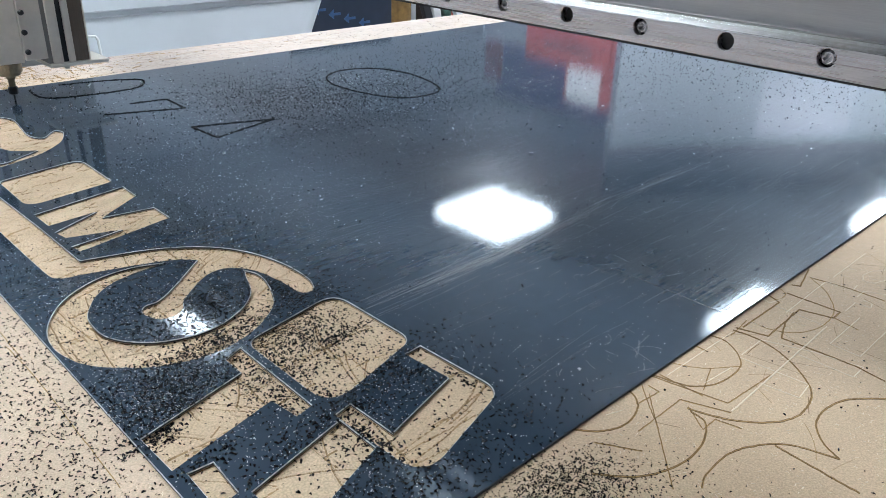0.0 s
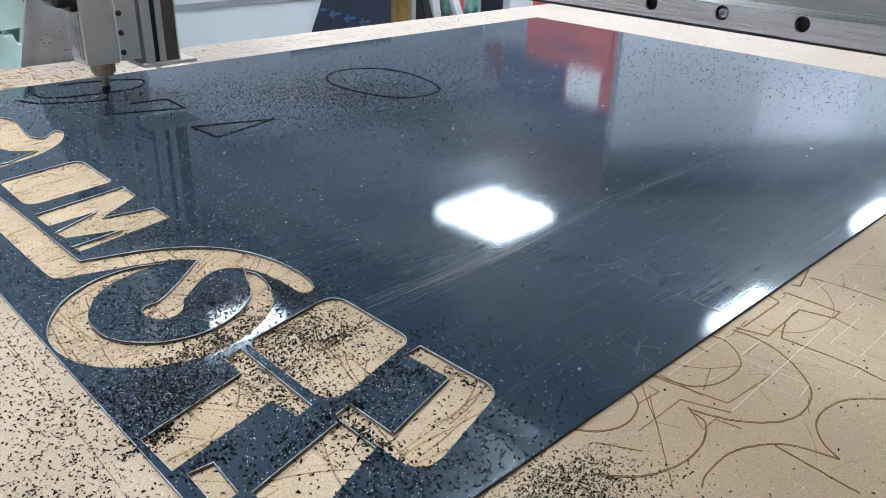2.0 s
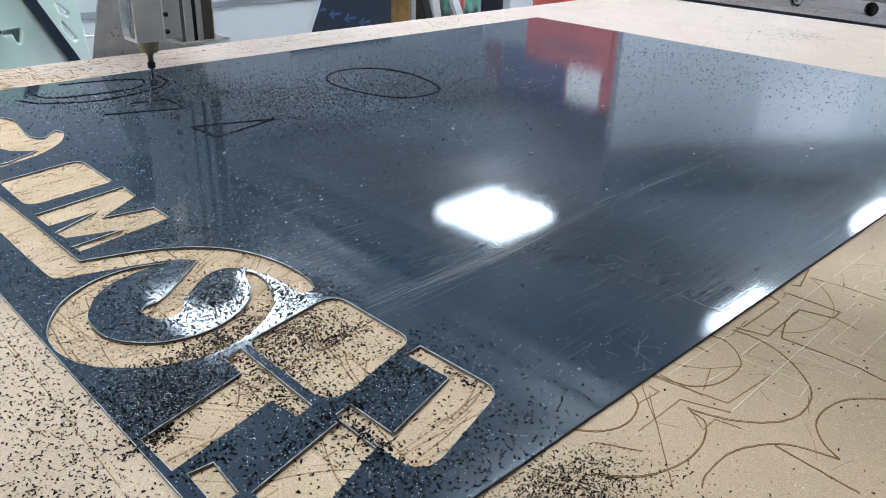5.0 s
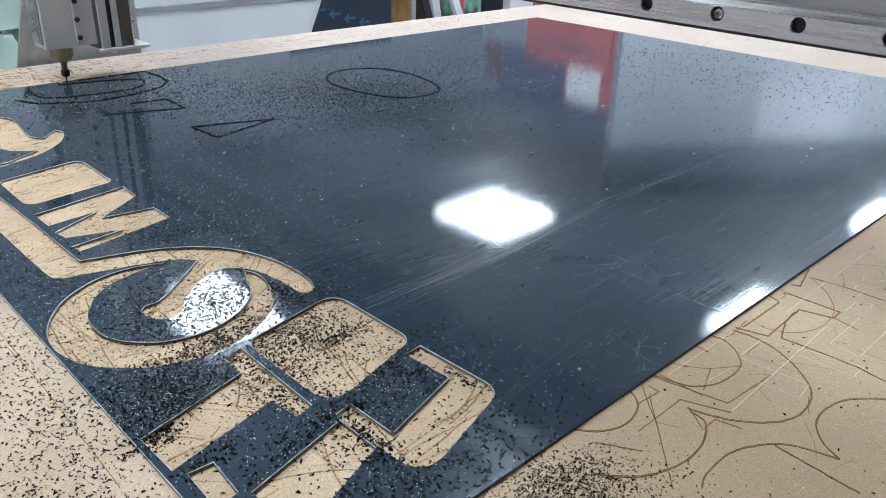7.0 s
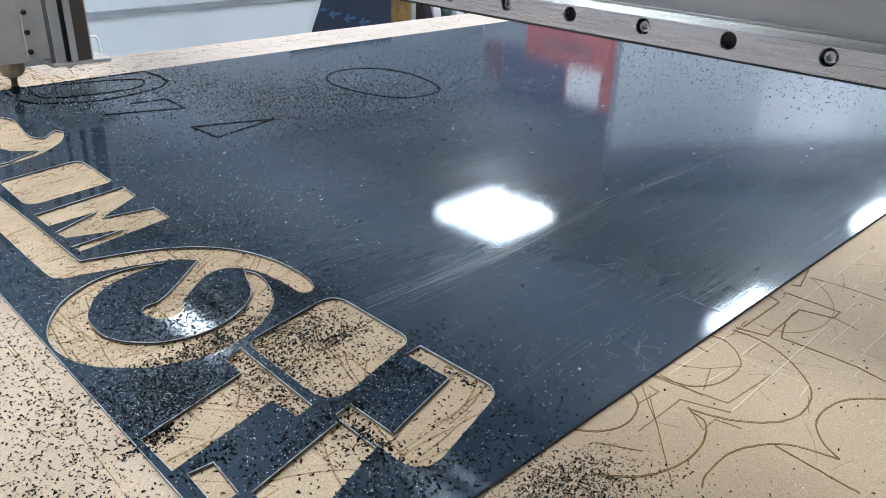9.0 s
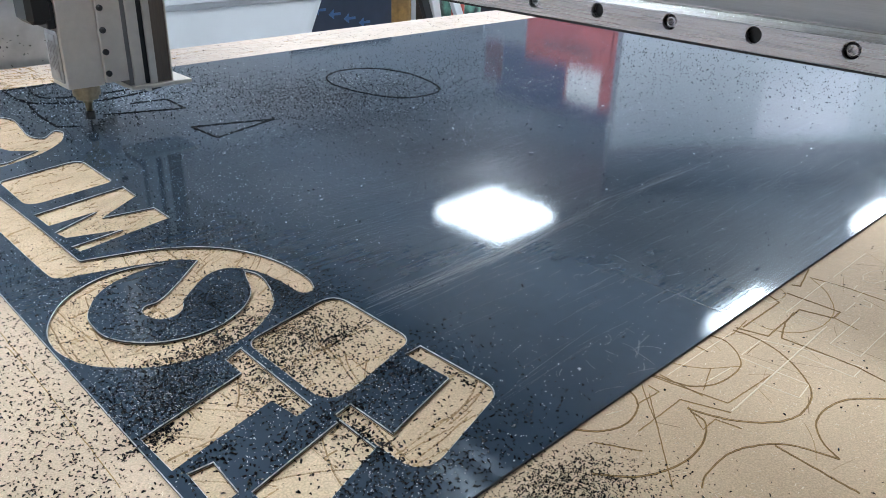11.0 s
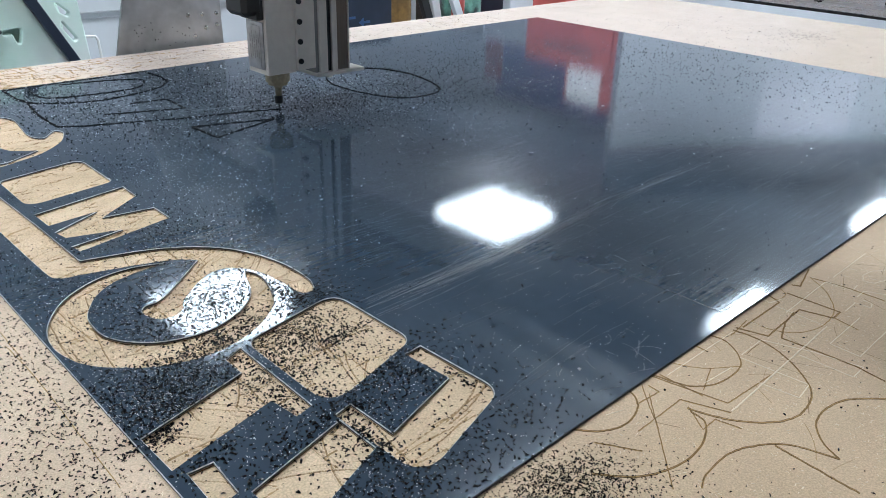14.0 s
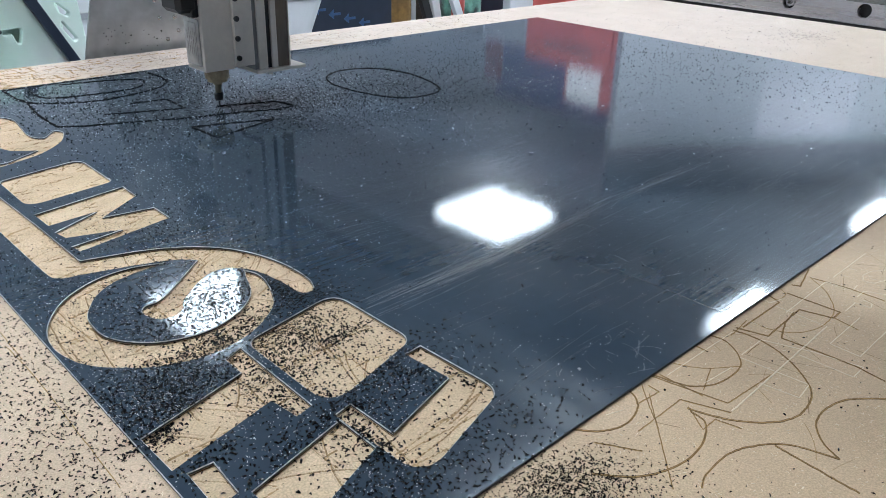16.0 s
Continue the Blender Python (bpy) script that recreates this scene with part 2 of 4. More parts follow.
        d = min(r / math.tan(half), a.length * 0.48, b.length * 0.48)
        p0, p2 = p + a.normalized() * d, p + b.normalized() * d
        for k in range(steps + 1):
            t = k / steps
            out.append(p0 * (1 - t) ** 2 + p * 2 * t * (1 - t) + p2 * t * t)
    return out


def smooth_line(points, steps=5):
    """A curve through the points."""
    P = [Vector(q) for q in points]
    P = [P[0] * 2 - P[1]] + P + [P[-1] * 2 - P[-2]]
    out = []
    for i in range(1, len(P) - 2):
        p0, p1, p2, p3 = P[i - 1:i + 3]
        for k in range(steps):
            t = k / steps
            out.append(0.5 * (2 * p1 + (p2 - p0) * t + (2 * p0 - 5 * p1 + 4 * p2 - p3) * t * t + (3 * p1 - p0 - 3 * p2 + p3) * t ** 3))
    return out + [P[-2]]


def cut_plate(name, outlines, thick, bevel=0.0, resolution=0):
    """A flat plate, outlines[0] less the openings outlines[1:], in its xy plane, centred on z = 0."""
    cu = bpy.data.curves.new(name, "CURVE")
    cu.dimensions, cu.fill_mode, cu.extrude, cu.bevel_depth, cu.bevel_resolution = "2D", "BOTH", thick / 2 - bevel, bevel, resolution
    cu.offset = -bevel
    for line in outlines:
        sp = cu.splines.new("POLY")
        sp.points.add(len(line) - 1)
        for q, v in zip(sp.points, line):
            q.co = (v[0], v[1], 0, 1)
        sp.use_cyclic_u = True
    tmp = bpy.data.objects.new(name, cu)
    scene.collection.objects.link(tmp)
    bpy.context.view_layer.update()
    me = bpy.data.meshes.new_from_object(tmp.evaluated_get(bpy.context.evaluated_depsgraph_get()))
    bpy.data.objects.remove(tmp)
    bpy.data.curves.remove(cu)
    me.name = name
    return me


def ribbon(bm, line, width, z, closed=False, rise=0.0002):
    """A shallow scored line along a path: a sunken middle between two low burrs."""
    n = len(line)
    rows_ = []
    for i, p in enumerate(line):
        a = line[i - 1] if (i or closed) else p
        b = line[(i + 1) % n] if (i < n - 1 or closed) else p
        d = Vector(b) - Vector(a)
        if d.length < 1e-9:
            d = Vector((1, 0))
        d.normalize()
        s = Vector((-d.y, d.x))
        rows_.append([bm.verts.new((p[0] + s.x * o * width, p[1] + s.y * o * width, z + h)) for o, h in ((-0.5, 0.00002), (-0.3, rise), (0.3, rise), (0.5, 0.00002))])
    for i in range(n if closed else n - 1):
        a, b = rows_[i], rows_[(i + 1) % n]
        for k in range(3):
            bm.faces.new((a[k], b[k], b[k + 1], a[k + 1]))


def inside(x, y, poly):
    hit = False
    j = len(poly) - 1
    for i in range(len(poly)):
        xi, yi, xj, yj = poly[i][0], poly[i][1], poly[j][0], poly[j][1]
        if (yi > y) != (yj > y) and x < (xj - xi) * (y - yi) / (yj - yi) + xi:
            hit = not hit
        j = i
    return hit


def mm(points):
    return [Vector((p[0] / 1000, p[1] / 1000)) for p in points]


# ---- the room ----
def structure(name, bm, mat, label, category):
    return tagged(link(name, bm, mat), label, category, kind="structure")


X0, X1, Y0, Y1 = -2.6, 8.2, -2.6, 5.2
structure("floor", box((X0, Y0, FLOOR_Z - 0.1), (X1, Y1, FLOOR_Z)), FLOOR, "worn grey workshop floor under the machine", "floor")
structure("wall_north", box((X0, Y1, FLOOR_Z), (X1, Y1 + 0.15, CEILING_Z)), PAINT_WHITE, "plain white painted workshop wall", "wall")
structure("wall_south", box((X0, Y0 - 0.15, FLOOR_Z), (X1, Y0, CEILING_Z)), PAINT_WHITE, "plain white painted workshop wall", "wall")
structure("wall_west", box((X0 - 0.15, Y0, FLOOR_Z), (X0, Y1, CEILING_Z)), PAINT_WHITE, "plain white painted workshop wall", "wall")
structure("wall_east", box((X1, Y0, FLOOR_Z), (X1 + 0.15, Y1, CEILING_Z)), PAINT_WHITE, "plain white painted workshop wall", "wall")


def build_ceiling():
    bm = bmesh.new()
    add_box(bm, (X0, Y0, CEILING_Z + 0.025), (X1, Y1, CEILING_Z + 0.1))
    for i in range(-8, 12):
        for j in range(-10, 5):
            x, y = 1.64 + 0.6 * i, 2.99 + 0.6 * j
            if X0 < x - 0.3 and x + 0.3 < X1 and Y0 < y - 0.3 and y + 0.3 < Y1:
                add_box(bm, (x - 0.287, y - 0.287, CEILING_Z + 0.006), (x + 0.287, y + 0.287, CEILING_Z + 0.024))
    x = 1.64 - 0.3 - 0.6 * 7
    while x < X1:
        add_box(bm, (x - 0.012, Y0, CEILING_Z), (x + 0.012, Y1, CEILING_Z + 0.02))
        x += 0.6
    y = 2.99 - 0.3 - 0.6 * 9
    while y < Y1:
        add_box(bm, (X0, y - 0.012, CEILING_Z + 0.001), (X1, y + 0.012, CEILING_Z + 0.019))
        y += 0.6
    structure("ceiling", bm, CEIL, "suspended ceiling of white mineral tiles in a grid", "ceiling")


build_ceiling()


def build_ceiling_lights():
    first = None
    # (5.58, 2.35) added to light the opal pane; x -0.16 pair unseen
    for x, y in ((3.375, 2.970), (1.595, 3.02), (3.40, 1.135), (5.22, 1.16), (5.58, 2.35), (-0.16, 2.99), (-0.16, 1.20), (1.65, 1.045)):
        if first is None:
            first = new("ceiling_light")
            tagged(first, "square white recessed panel light, switched on, in the ceiling", "ceiling light", "ceiling panel lights")
            fr = bmesh.new()
            for lo, hi in (((-0.298, -0.298), (0.298, -0.28)), ((-0.298, 0.28), (0.298, 0.298)), ((-0.298, -0.28), (-0.28, 0.28)), ((0.28, -0.28), (0.298, 0.28))):
                add_box(fr, (*lo, -0.012), (*hi, 0.008))
            part("frame", fr, PAINT_WHITE, first)
            part("diffuser", box((-0.28, -0.28, -0.006), (0.28, 0.28, 0.006)), DIFFUSER, first, "glowing white diffuser")
            first.matrix_basis = pose(x, y, CEILING_Z - 0.004) @ Matrix.Diagonal((0.985, 0.985, 1.0, 1.0))
        else:
            # the one over the table's end is enlarged, to widen its reflection
            copy_thing(first, pose(x, y, CEILING_Z - 0.004) @ Matrix.Diagonal((1.13, 1.13, 1.0, 1.0) if x == 1.595 else (0.985, 0.985, 1.0, 1.0)))


build_ceiling_lights()

# ---- the router table ----
BOARD_TOP = -0.0021
MILLED_Z, SLAB_Z = -0.0027, -0.0038                           # floor of the cut letters, and the sound board below it
BX0, BX1, BY0, BY1 = -0.45, 2.19, -0.45, 1.425


def build_table():
    t = new("router_table")
    tagged(t, "flat machine bed of a large router on steel legs", "machine table")
    t.location = (0, 0, FLOOR_Z)
    z = -FLOOR_Z + BOARD_TOP - 0.018
    bm = bmesh.new()
    for y in (BY0 + 0.03, 0.45, BY1 - 0.09):
        add_box(bm, (BX0 + 0.02, y, z - 0.08), (BX1 - 0.02, y + 0.06, z), 0.003)
    for x in (BX0 + 0.02, 0.8, BX1 - 0.08):
        add_box(bm, (x, BY0 + 0.09, z - 0.079), (x + 0.06, BY1 - 0.09, z - 0.001), 0.003)
    part("bed_frame", bm, ALU, t)
    for x in (BX0 + 0.05, BX1 - 0.13):
        for y in (BY0 + 0.05, BY1 - 0.13):
            part("leg", box((x, y, 0), (x + 0.08, y + 0.08, z - 0.08), 0.004), ALU, t)


build_table()

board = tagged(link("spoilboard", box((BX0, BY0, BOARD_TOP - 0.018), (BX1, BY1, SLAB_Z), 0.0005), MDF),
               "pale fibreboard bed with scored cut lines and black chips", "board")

# ---- the dark sheet and its cut-outs (millimetres) ----
SHEET_EDGE = [(126, 215), (1566, 215), (1566, 1278), (126, 1278)]
TAIL = (smooth_line([(281, 1127), (289, 1106), (285, 1064), (281, 1030), (284, 1010), (293, 1003), (307, 1019), (314, 1024), (318, 1010), (306, 981), (291, 962), (266, 941), (238, 929), (226, 924)])
        + [Vector((215, 921)), Vector((219, 934)), Vector((228, 933))] + smooth_line([(270, 957), (257, 965), (246, 974), (239, 993), (226, 1040), (230, 1110), (262, 1138)]))
RING_O = fillet([(203, 876, 9), (294, 895, 14), (293, 803, 9), (202, 786, 14)])
LETTER_N = fillet([(200, 761), (295, 781), (294, 748), (246, 714), (294, 707), (294, 674), (202, 653), (200, 667), (249, 675), (203, 689), (200, 707), (248, 732), (201, 726)])
SWASH = ([Vector(q) for q in [(188, 880), (193, 720), (194, 635)]]
         + smooth_line([(220, 628), (242, 621), (263, 611), (283, 597), (300, 578), (313, 553), (321, 521), (322, 487), (316, 468), (309, 464), (303, 469), (302, 491), (298, 518), (291, 534), (281, 543), (270, 545), (257, 540), (241, 528), (226, 514)])
         + smooth_line([(222, 505), (214, 499), (203, 499), (197, 508), (196, 519), (202, 526), (213, 527), (233, 541), (270, 573)])
         + smooth_line([(260, 583), (248, 589), (227, 597), (209, 602), (188, 608), (174, 611), (167, 617), (165, 630), (164, 690), (162, 880)]))
CRESCENT = (smooth_line([(246, 586), (224, 594), (206, 595), (186, 591), (163, 578), (147, 561), (134, 538), (129, 512), (133, 487), (141, 471), (152, 459), (166, 447), (182, 439), (200, 434), (218, 434), (240, 440), (260, 451), (277, 466), (287, 485), (293, 504), (294, 518), (290, 529)])
            + smooth_line([(286, 522), (282, 511), (275, 495), (263, 481), (248, 471), (230, 464), (212, 463), (193, 468), (180, 476), (168, 489), (161, 504), (160, 520), (162, 537), (169, 551), (181, 567), (199, 579), (220, 584)]))
RING_D = fillet([(232, 431, 14), (322, 449, 16), (323, 357, 16), (232, 331, 18)])
LETTER_T = fillet([(225, 427), (224, 340), (211, 337), (208, 361), (132, 342), (131, 379), (210, 400), (210, 421)])
LETTER_C = fillet([(322, 346), (325, 272, 18), (232, 244, 18), (229, 322), (243, 325), (244, 285), (310, 304), (307, 345)])
LETTER_I = fillet([(228, 316), (228, 282), (157, 256), (156, 298)])
LETTER_S = fillet([(137, 334), (152, 333), (150, 303), (136, 300)])
OPENINGS = [TAIL, RING_O, LETTER_N, SWASH, CRESCENT, RING_D, LETTER_T, LETTER_C, LETTER_I, LETTER_S]
OPEN_M = [mm(o) for o in OPENINGS]


def build_sheet():
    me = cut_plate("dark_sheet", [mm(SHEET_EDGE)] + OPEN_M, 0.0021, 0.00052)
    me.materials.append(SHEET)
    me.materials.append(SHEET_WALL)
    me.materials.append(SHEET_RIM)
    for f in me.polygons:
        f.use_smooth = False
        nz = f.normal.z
        # The front edge gets no glint rim.
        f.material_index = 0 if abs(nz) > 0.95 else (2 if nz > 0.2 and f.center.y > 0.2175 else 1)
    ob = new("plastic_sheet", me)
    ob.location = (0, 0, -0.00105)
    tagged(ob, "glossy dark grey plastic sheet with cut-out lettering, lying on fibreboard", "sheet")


build_sheet()


def build_board_face():
    """The board's upper skin, cut right through where the letters were routed."""
    thick = BOARD_TOP - SLAB_Z - 0.0001
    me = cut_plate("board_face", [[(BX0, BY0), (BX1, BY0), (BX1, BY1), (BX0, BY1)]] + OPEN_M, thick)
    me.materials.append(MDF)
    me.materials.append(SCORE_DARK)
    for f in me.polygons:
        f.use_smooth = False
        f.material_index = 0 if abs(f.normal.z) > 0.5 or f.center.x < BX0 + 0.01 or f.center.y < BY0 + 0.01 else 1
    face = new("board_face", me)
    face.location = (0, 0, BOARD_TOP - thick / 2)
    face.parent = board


build_board_face()


def on_sheet(x, y):
    """Height of the surface at a point of the table."""
    if 0.145 < x < 0.995 and 1.284 < y < 1.42:
        return BOARD_TOP + 0.0008
    if not (0.1265 < x < 1.5655 and 0.2155 < y < 1.2775):
        return BOARD_TOP
    for o in OPEN_M:
        if inside(x, y, o):
            return MILLED_Z - 0.0002
    return 0.0


# ---- lines scored into the fibreboard by earlier jobs ----
def circle_line(cx, cy, rx, ry, a0=0, a1=360, turn=0, n=40):
    out = []
    for i in range(n + 1):
        a = radians(a0 + (a1 - a0) * i / n)
        x, y = rx * math.cos(a), ry * math.sin(a)
        c, s = math.cos(radians(turn)), math.sin(radians(turn))
        out.append((cx + x * c - y * s, cy + x * s + y * c))
    return out


def rough_line(points, rnd, curved=True, wobble=0.00012):
    """A cut path in metres, closely stepped, with the small unevenness of torn fibre."""
    line = smooth_line(points, 8) if curved else dense([Vector(p) for p in points], 2.5)
    return [v + Vector((rnd.gauss(0, wobble), rnd.gauss(0, wobble))) for v in mm(line)]


def dense(line, step=0.004):
    out = []
    for a, b in zip(line, line[1:]):
        n = max(1, int((Vector(b) - Vector(a)).length / step))
        out += [Vector(a).lerp(Vector(b), i / n) for i in range(n)]
    return out + [Vector(line[-1])]


def build_scores():
    rnd = random.Random(5)

    def line_part(line, width, mat, rise):
        bm = bmesh.new()
        ribbon(bm, line, width, BOARD_TOP, rise=rise)
        part("score_line", bm, mat, board)

    def groove(points, width, curved):
        """A groove: brown floor between two dark edges."""
        line = rough_line(points, rnd, curved)
        line_part(line, width, SCORE, 0.0002)
        line_part([v + Vector((0.35, 0.25)) * width * rnd.uniform(0.9, 1.1) for v in line], width * 0.36, SCORE_DARK, 0.0003)
        line_part([v - Vector((0.38, 0.28)) * width * rnd.uniform(0.8, 1.2) for v in line], width * 0.20, SCORE_DARK, 0.00028)

    # rounded letters of earlier jobs
    groove([(518, 208), (520, 189), (513, 167), (499, 147), (484, 134), (469, 129), (452, 128), (438, 132), (426, 140), (417, 150), (410, 161), (403, 180)], 0.0014, True)
    groove([(497, 218), (499, 206), (494, 195), (484, 185), (474, 180), (458, 179), (443, 181), (433, 186), (425, 195), (419, 217)], 0.0012, True)
    groove([(391, 216), (388, 209), (380, 202), (367, 198), (355, 198), (345, 202), (338, 207), (331, 216)], 0.0014, True)
    groove([(530, 76), (520, 87), (513, 96), (493, 113), (471, 119), (451, 117), (435, 106), (427, 93)], 0.0014, True)
    groove([(343, 136), (356, 140), (382, 140), (402, 132), (418, 118), (427, 93)], 0.0012, True)
    groove([(307, 184), (325, 165), (350, 155), (376, 155), (398, 164), (402, 177)], 0.0014, True)
    # straight-sided letters
    for points in ([(528, 205), (588, 204), (594, 217)], [(523, 208), (530, 186), (589, 188), (596, 164), (610, 164), (609, 207)],
                   [(535, 178), (559, 186), (581, 189)], [(535, 178), (537, 155), (538, 124), (534, 104)], [(668, 214), (630, 205), (627, 211)],
                   [(410, 125), (406, 74)]):
        groove(points, 0.0014, False)
    # shallow brown lines
    for points in ([(443, 214), (448, 204), (456, 194), (466, 187), (476, 180)], [(653, 206), (637, 186), (613, 170), (592, 165), (569, 166), (550, 175), (541, 190), (541, 204)],
                   [(594, 217), (592, 207), (606, 207), (612, 214)]):
        line_part(rough_line(points, rnd), 0.0008, SCORE, 0.0002)
    for points in ([(417, 216), (428, 165), (480, 161)], [(359, 188), (408, 188), (420, 159)], [(403, 214), (386, 197), (371, 181)], [(423, 213), (423, 180)],
                   [(405, 180), (391, 162), (406, 162), (410, 146)], [(383, 204), (405, 202), (406, 211)],
                   [(653, 206), (658, 175), (658, 146)], [(429, 183), (457, 193)], [(509, 205), (540, 208)],
                   [(476, 219), (475, 205)], [(597, 164), (592, 143)], [(330, 146), (398, 205)], [(330, 200), (345, 176)]):
        line = rough_line(points, rnd, False)
        line_part(line, 0.0008, SCORE, 0.0002)
        line_part([v + Vector((0.0004, 0.0003)) for v in line], 0.0003, SCORE_DARK, 0.0003)
    # fresh pale lines
    for points in ([(655, 194), (576, 193)], [(655, 194), (657, 172), (670, 173)], [(669, 193), (743, 193)], [(648, 165), (663, 165), (671, 150)],
                   [(615, 162), (636, 162), (637, 150), (645, 152), (646, 160)], [(613, 150), (555, 150), (554, 128), (606, 128)],
                   [(490, 187), (521, 187), (534, 153), (541, 121), (523, 121), (522, 159)], [(486, 186), (490, 138), (470, 136), (466, 163)]):
        line_part(rough_line(points, rnd, False, 0.00006), 0.0009, SCORE_PALE, 0.0002)
    for points in ([(515, 207), (426, 209)], [(469, 184), (438, 187)], [(540, 205), (541, 190)], [(580, 204), (579, 164)],
                   [(719, 167), (709, 175), (694, 177), (683, 173), (685, 165), (699, 160)], [(358, 211), (370, 207)], [(588, 222), (581, 209), (597, 205)]):
        line_part(rough_line(points, rnd, False, 0.00006), 0.0008, SCORE_PALE, 0.0002)
    line_part(rough_line([(579, 162), (422, 159)], rnd, False, 0.0001), 0.0013, SCORE_PALE, 0.0003)
    # two long hairlines beside the sheet's end
    for points in ([(106, 538), (108, 488), (107, 410), (106, 350)], [(109, 513), (109, 561)]):
        line_part(rough_line(points, rnd), 0.0006, SCORE, 0.0002)
    # the fine web of old cuts
    bm = bmesh.new()
    for i in range(90):
        x, y, a = rnd.uniform(0.3, 1.2), rnd.uniform(0.02, 0.21), rnd.choice((0.1, 1.2, 1.65, 0.4, 2.2)) + rnd.gauss(0, 0.12)
        length, bend = rnd.uniform(0.01, 0.05), rnd.gauss(0, 8)
        line = []
        for k in range(5):
            line.append((x, y))
            x, y, a = x + math.cos(a) * length / 4, y + math.sin(a) * length / 4, a + bend * length / 4
        if all(on_sheet(*q) < 0 for q in line):
            ribbon(bm, line, rnd.uniform(0.00025, 0.0006), BOARD_TOP, rise=0.00008)
    for i in range(260):
        x, y = rnd.uniform(0.6, 2.0), rnd.uniform(1.285, 1.42)
        a, length = rnd.choice((0.2, 1.3, 2.4)) + rnd.gauss(0, 0.2), rnd.uniform(0.01, 0.06)
        line = [(x + math.cos(a) * length * k / 2, y + math.sin(a) * length * k / 2) for k in range(3)]
        if all(1.282 < q[1] < 1.42 for q in line):
            ribbon(bm, line, 0.0006, BOARD_TOP, rise=0.00008)
    part("score_web", bm, SCORE_FINE, board)["kind"] = "stuff"
    bm = bmesh.new()
    for i in range(2600):                                       # pale torn fibres
        x, y = (rnd.uniform(0.27, 0.85), rnd.uniform(0.04, 0.214)) if i % 3 else (rnd.uniform(0.01, 0.125), rnd.uniform(0.24, 0.62))
        a, length = rnd.uniform(0, 3.14), rnd.uniform(0.0008, 0.0026)
        ribbon(bm, [(x, y), (x + math.cos(a) * length, y + math.sin(a) * length)], rnd.uniform(0.0002, 0.0005), BOARD_TOP, rise=0.00018)
    part("torn_fibre", bm, SCORE_PALE, board)["kind"] = "stuff"


def milled_bed(name, x0, x1, y0, y1, cell, top, strokes, base, inner=None):
    """A patch of the board ploughed by many cutter passes, as real relief. strokes: (points, half width, depth, shaded
    brown).
    """
    nx, ny = int((x1 - x0) / cell), int((y1 - y0) / cell)
    cut, burr, dark_area = np.zeros((nx, ny)), np.zeros((nx, ny)), np.zeros((nx, ny))
    for pts, half, depth, darkened in strokes:
        reach = int(half * 2.2 / cell) + 1
        du, dv = np.meshgrid(np.arange(-reach, reach + 1), np.arange(-reach, reach + 1), indexing="ij")
        p = np.array(pts)
        i, j = np.floor((p[:, 0] - x0) / cell).astype(int), np.floor((p[:, 1] - y0) / cell).astype(int)
        ii, jj = (i[:, None] + du.ravel()).ravel(), (j[:, None] + dv.ravel()).ravel()
        d = np.hypot(x0 + (ii + 0.5) * cell - np.repeat(p[:, 0], du.size), y0 + (jj + 0.5) * cell - np.repeat(p[:, 1], du.size)) / half
        ok = (ii >= 0) & (jj >= 0) & (ii < nx) & (jj < ny)
        ii, jj, d = ii[ok], jj[ok], d[ok]
        np.maximum.at(cut, (ii, jj), depth * np.clip(1 - d * d, 0, 1))
        if darkened:
            np.maximum.at(dark_area, (ii, jj), np.clip(1.35 - d, 0, 1))
        np.maximum.at(burr, (ii, jj), depth * 0.7 * np.exp(-((d - 1.35) / 0.4) ** 2))
    rng = np.random.RandomState(3)
    z = top + np.where(cut > 0.00003, -cut, burr) + rng.normal(0, 0.00003, cut.shape)
    z = np.maximum(z, top - 0.00095)
    X, Y = x0 + (np.arange(nx) + 0.5) * cell, y0 + (np.arange(ny) + 0.5) * cell
    GX, GY = np.meshgrid(X, Y, indexing="ij")
    keep = np.ones((nx, ny), bool)
    if inner:
        keep[:] = False
        for poly in inner:
            hit = np.zeros((nx, ny), bool)
            for a, b in zip(poly, poly[1:] + poly[:1]):
                if a[1] != b[1]:
                    hit ^= ((a[1] > GY) != (b[1] > GY)) & (GX < (b[0] - a[0]) * (GY - a[1]) / (b[1] - a[1]) + a[0])
            keep |= hit
        for _ in range(2):                                      # reach a little under the sheet's edge
            grown = keep.copy()
            grown[1:] |= keep[:-1]
            grown[:-1] |= keep[1:]
            grown[:, 1:] |= keep[:, :-1]
            grown[:, :-1] |= keep[:, 1:]
            keep = grown
    quad = keep[:-1, :-1] & keep[1:, :-1] & keep[1:, 1:] & keep[:-1, 1:]
    index = np.arange(nx * ny).reshape(nx, ny)
    faces = np.stack([index[:-1, :-1][quad], index[1:, :-1][quad], index[1:, 1:][quad], index[:-1, 1:][quad]], 1)
    if not inner:                                               # the rim runs out level with the board
        z[:3], z[-3:], z[:, :3], z[:, -3:] = (np.minimum(q, BOARD_TOP + 0.0001) for q in (z[:3], z[-3:], z[:, :3], z[:, -3:]))
    used, flat = np.unique(faces, return_inverse=True)
    verts = np.stack([GX.ravel(), GY.ravel(), z.ravel()], 1)[used]
    me = bpy.data.meshes.new(name)
    me.from_pydata(verts.tolist(), [], flat.reshape(-1, 4).tolist())
    me.materials.append(base)
    me.materials.append(SHADED_SCORCH)
    deep = (dark_area[:-1, :-1] + dark_area[1:, 1:] + dark_area[1:, :-1] + dark_area[:-1, 1:])[quad] > 1.7
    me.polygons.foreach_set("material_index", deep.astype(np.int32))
    me.polygons.foreach_set("use_smooth", np.ones(len(deep), bool))
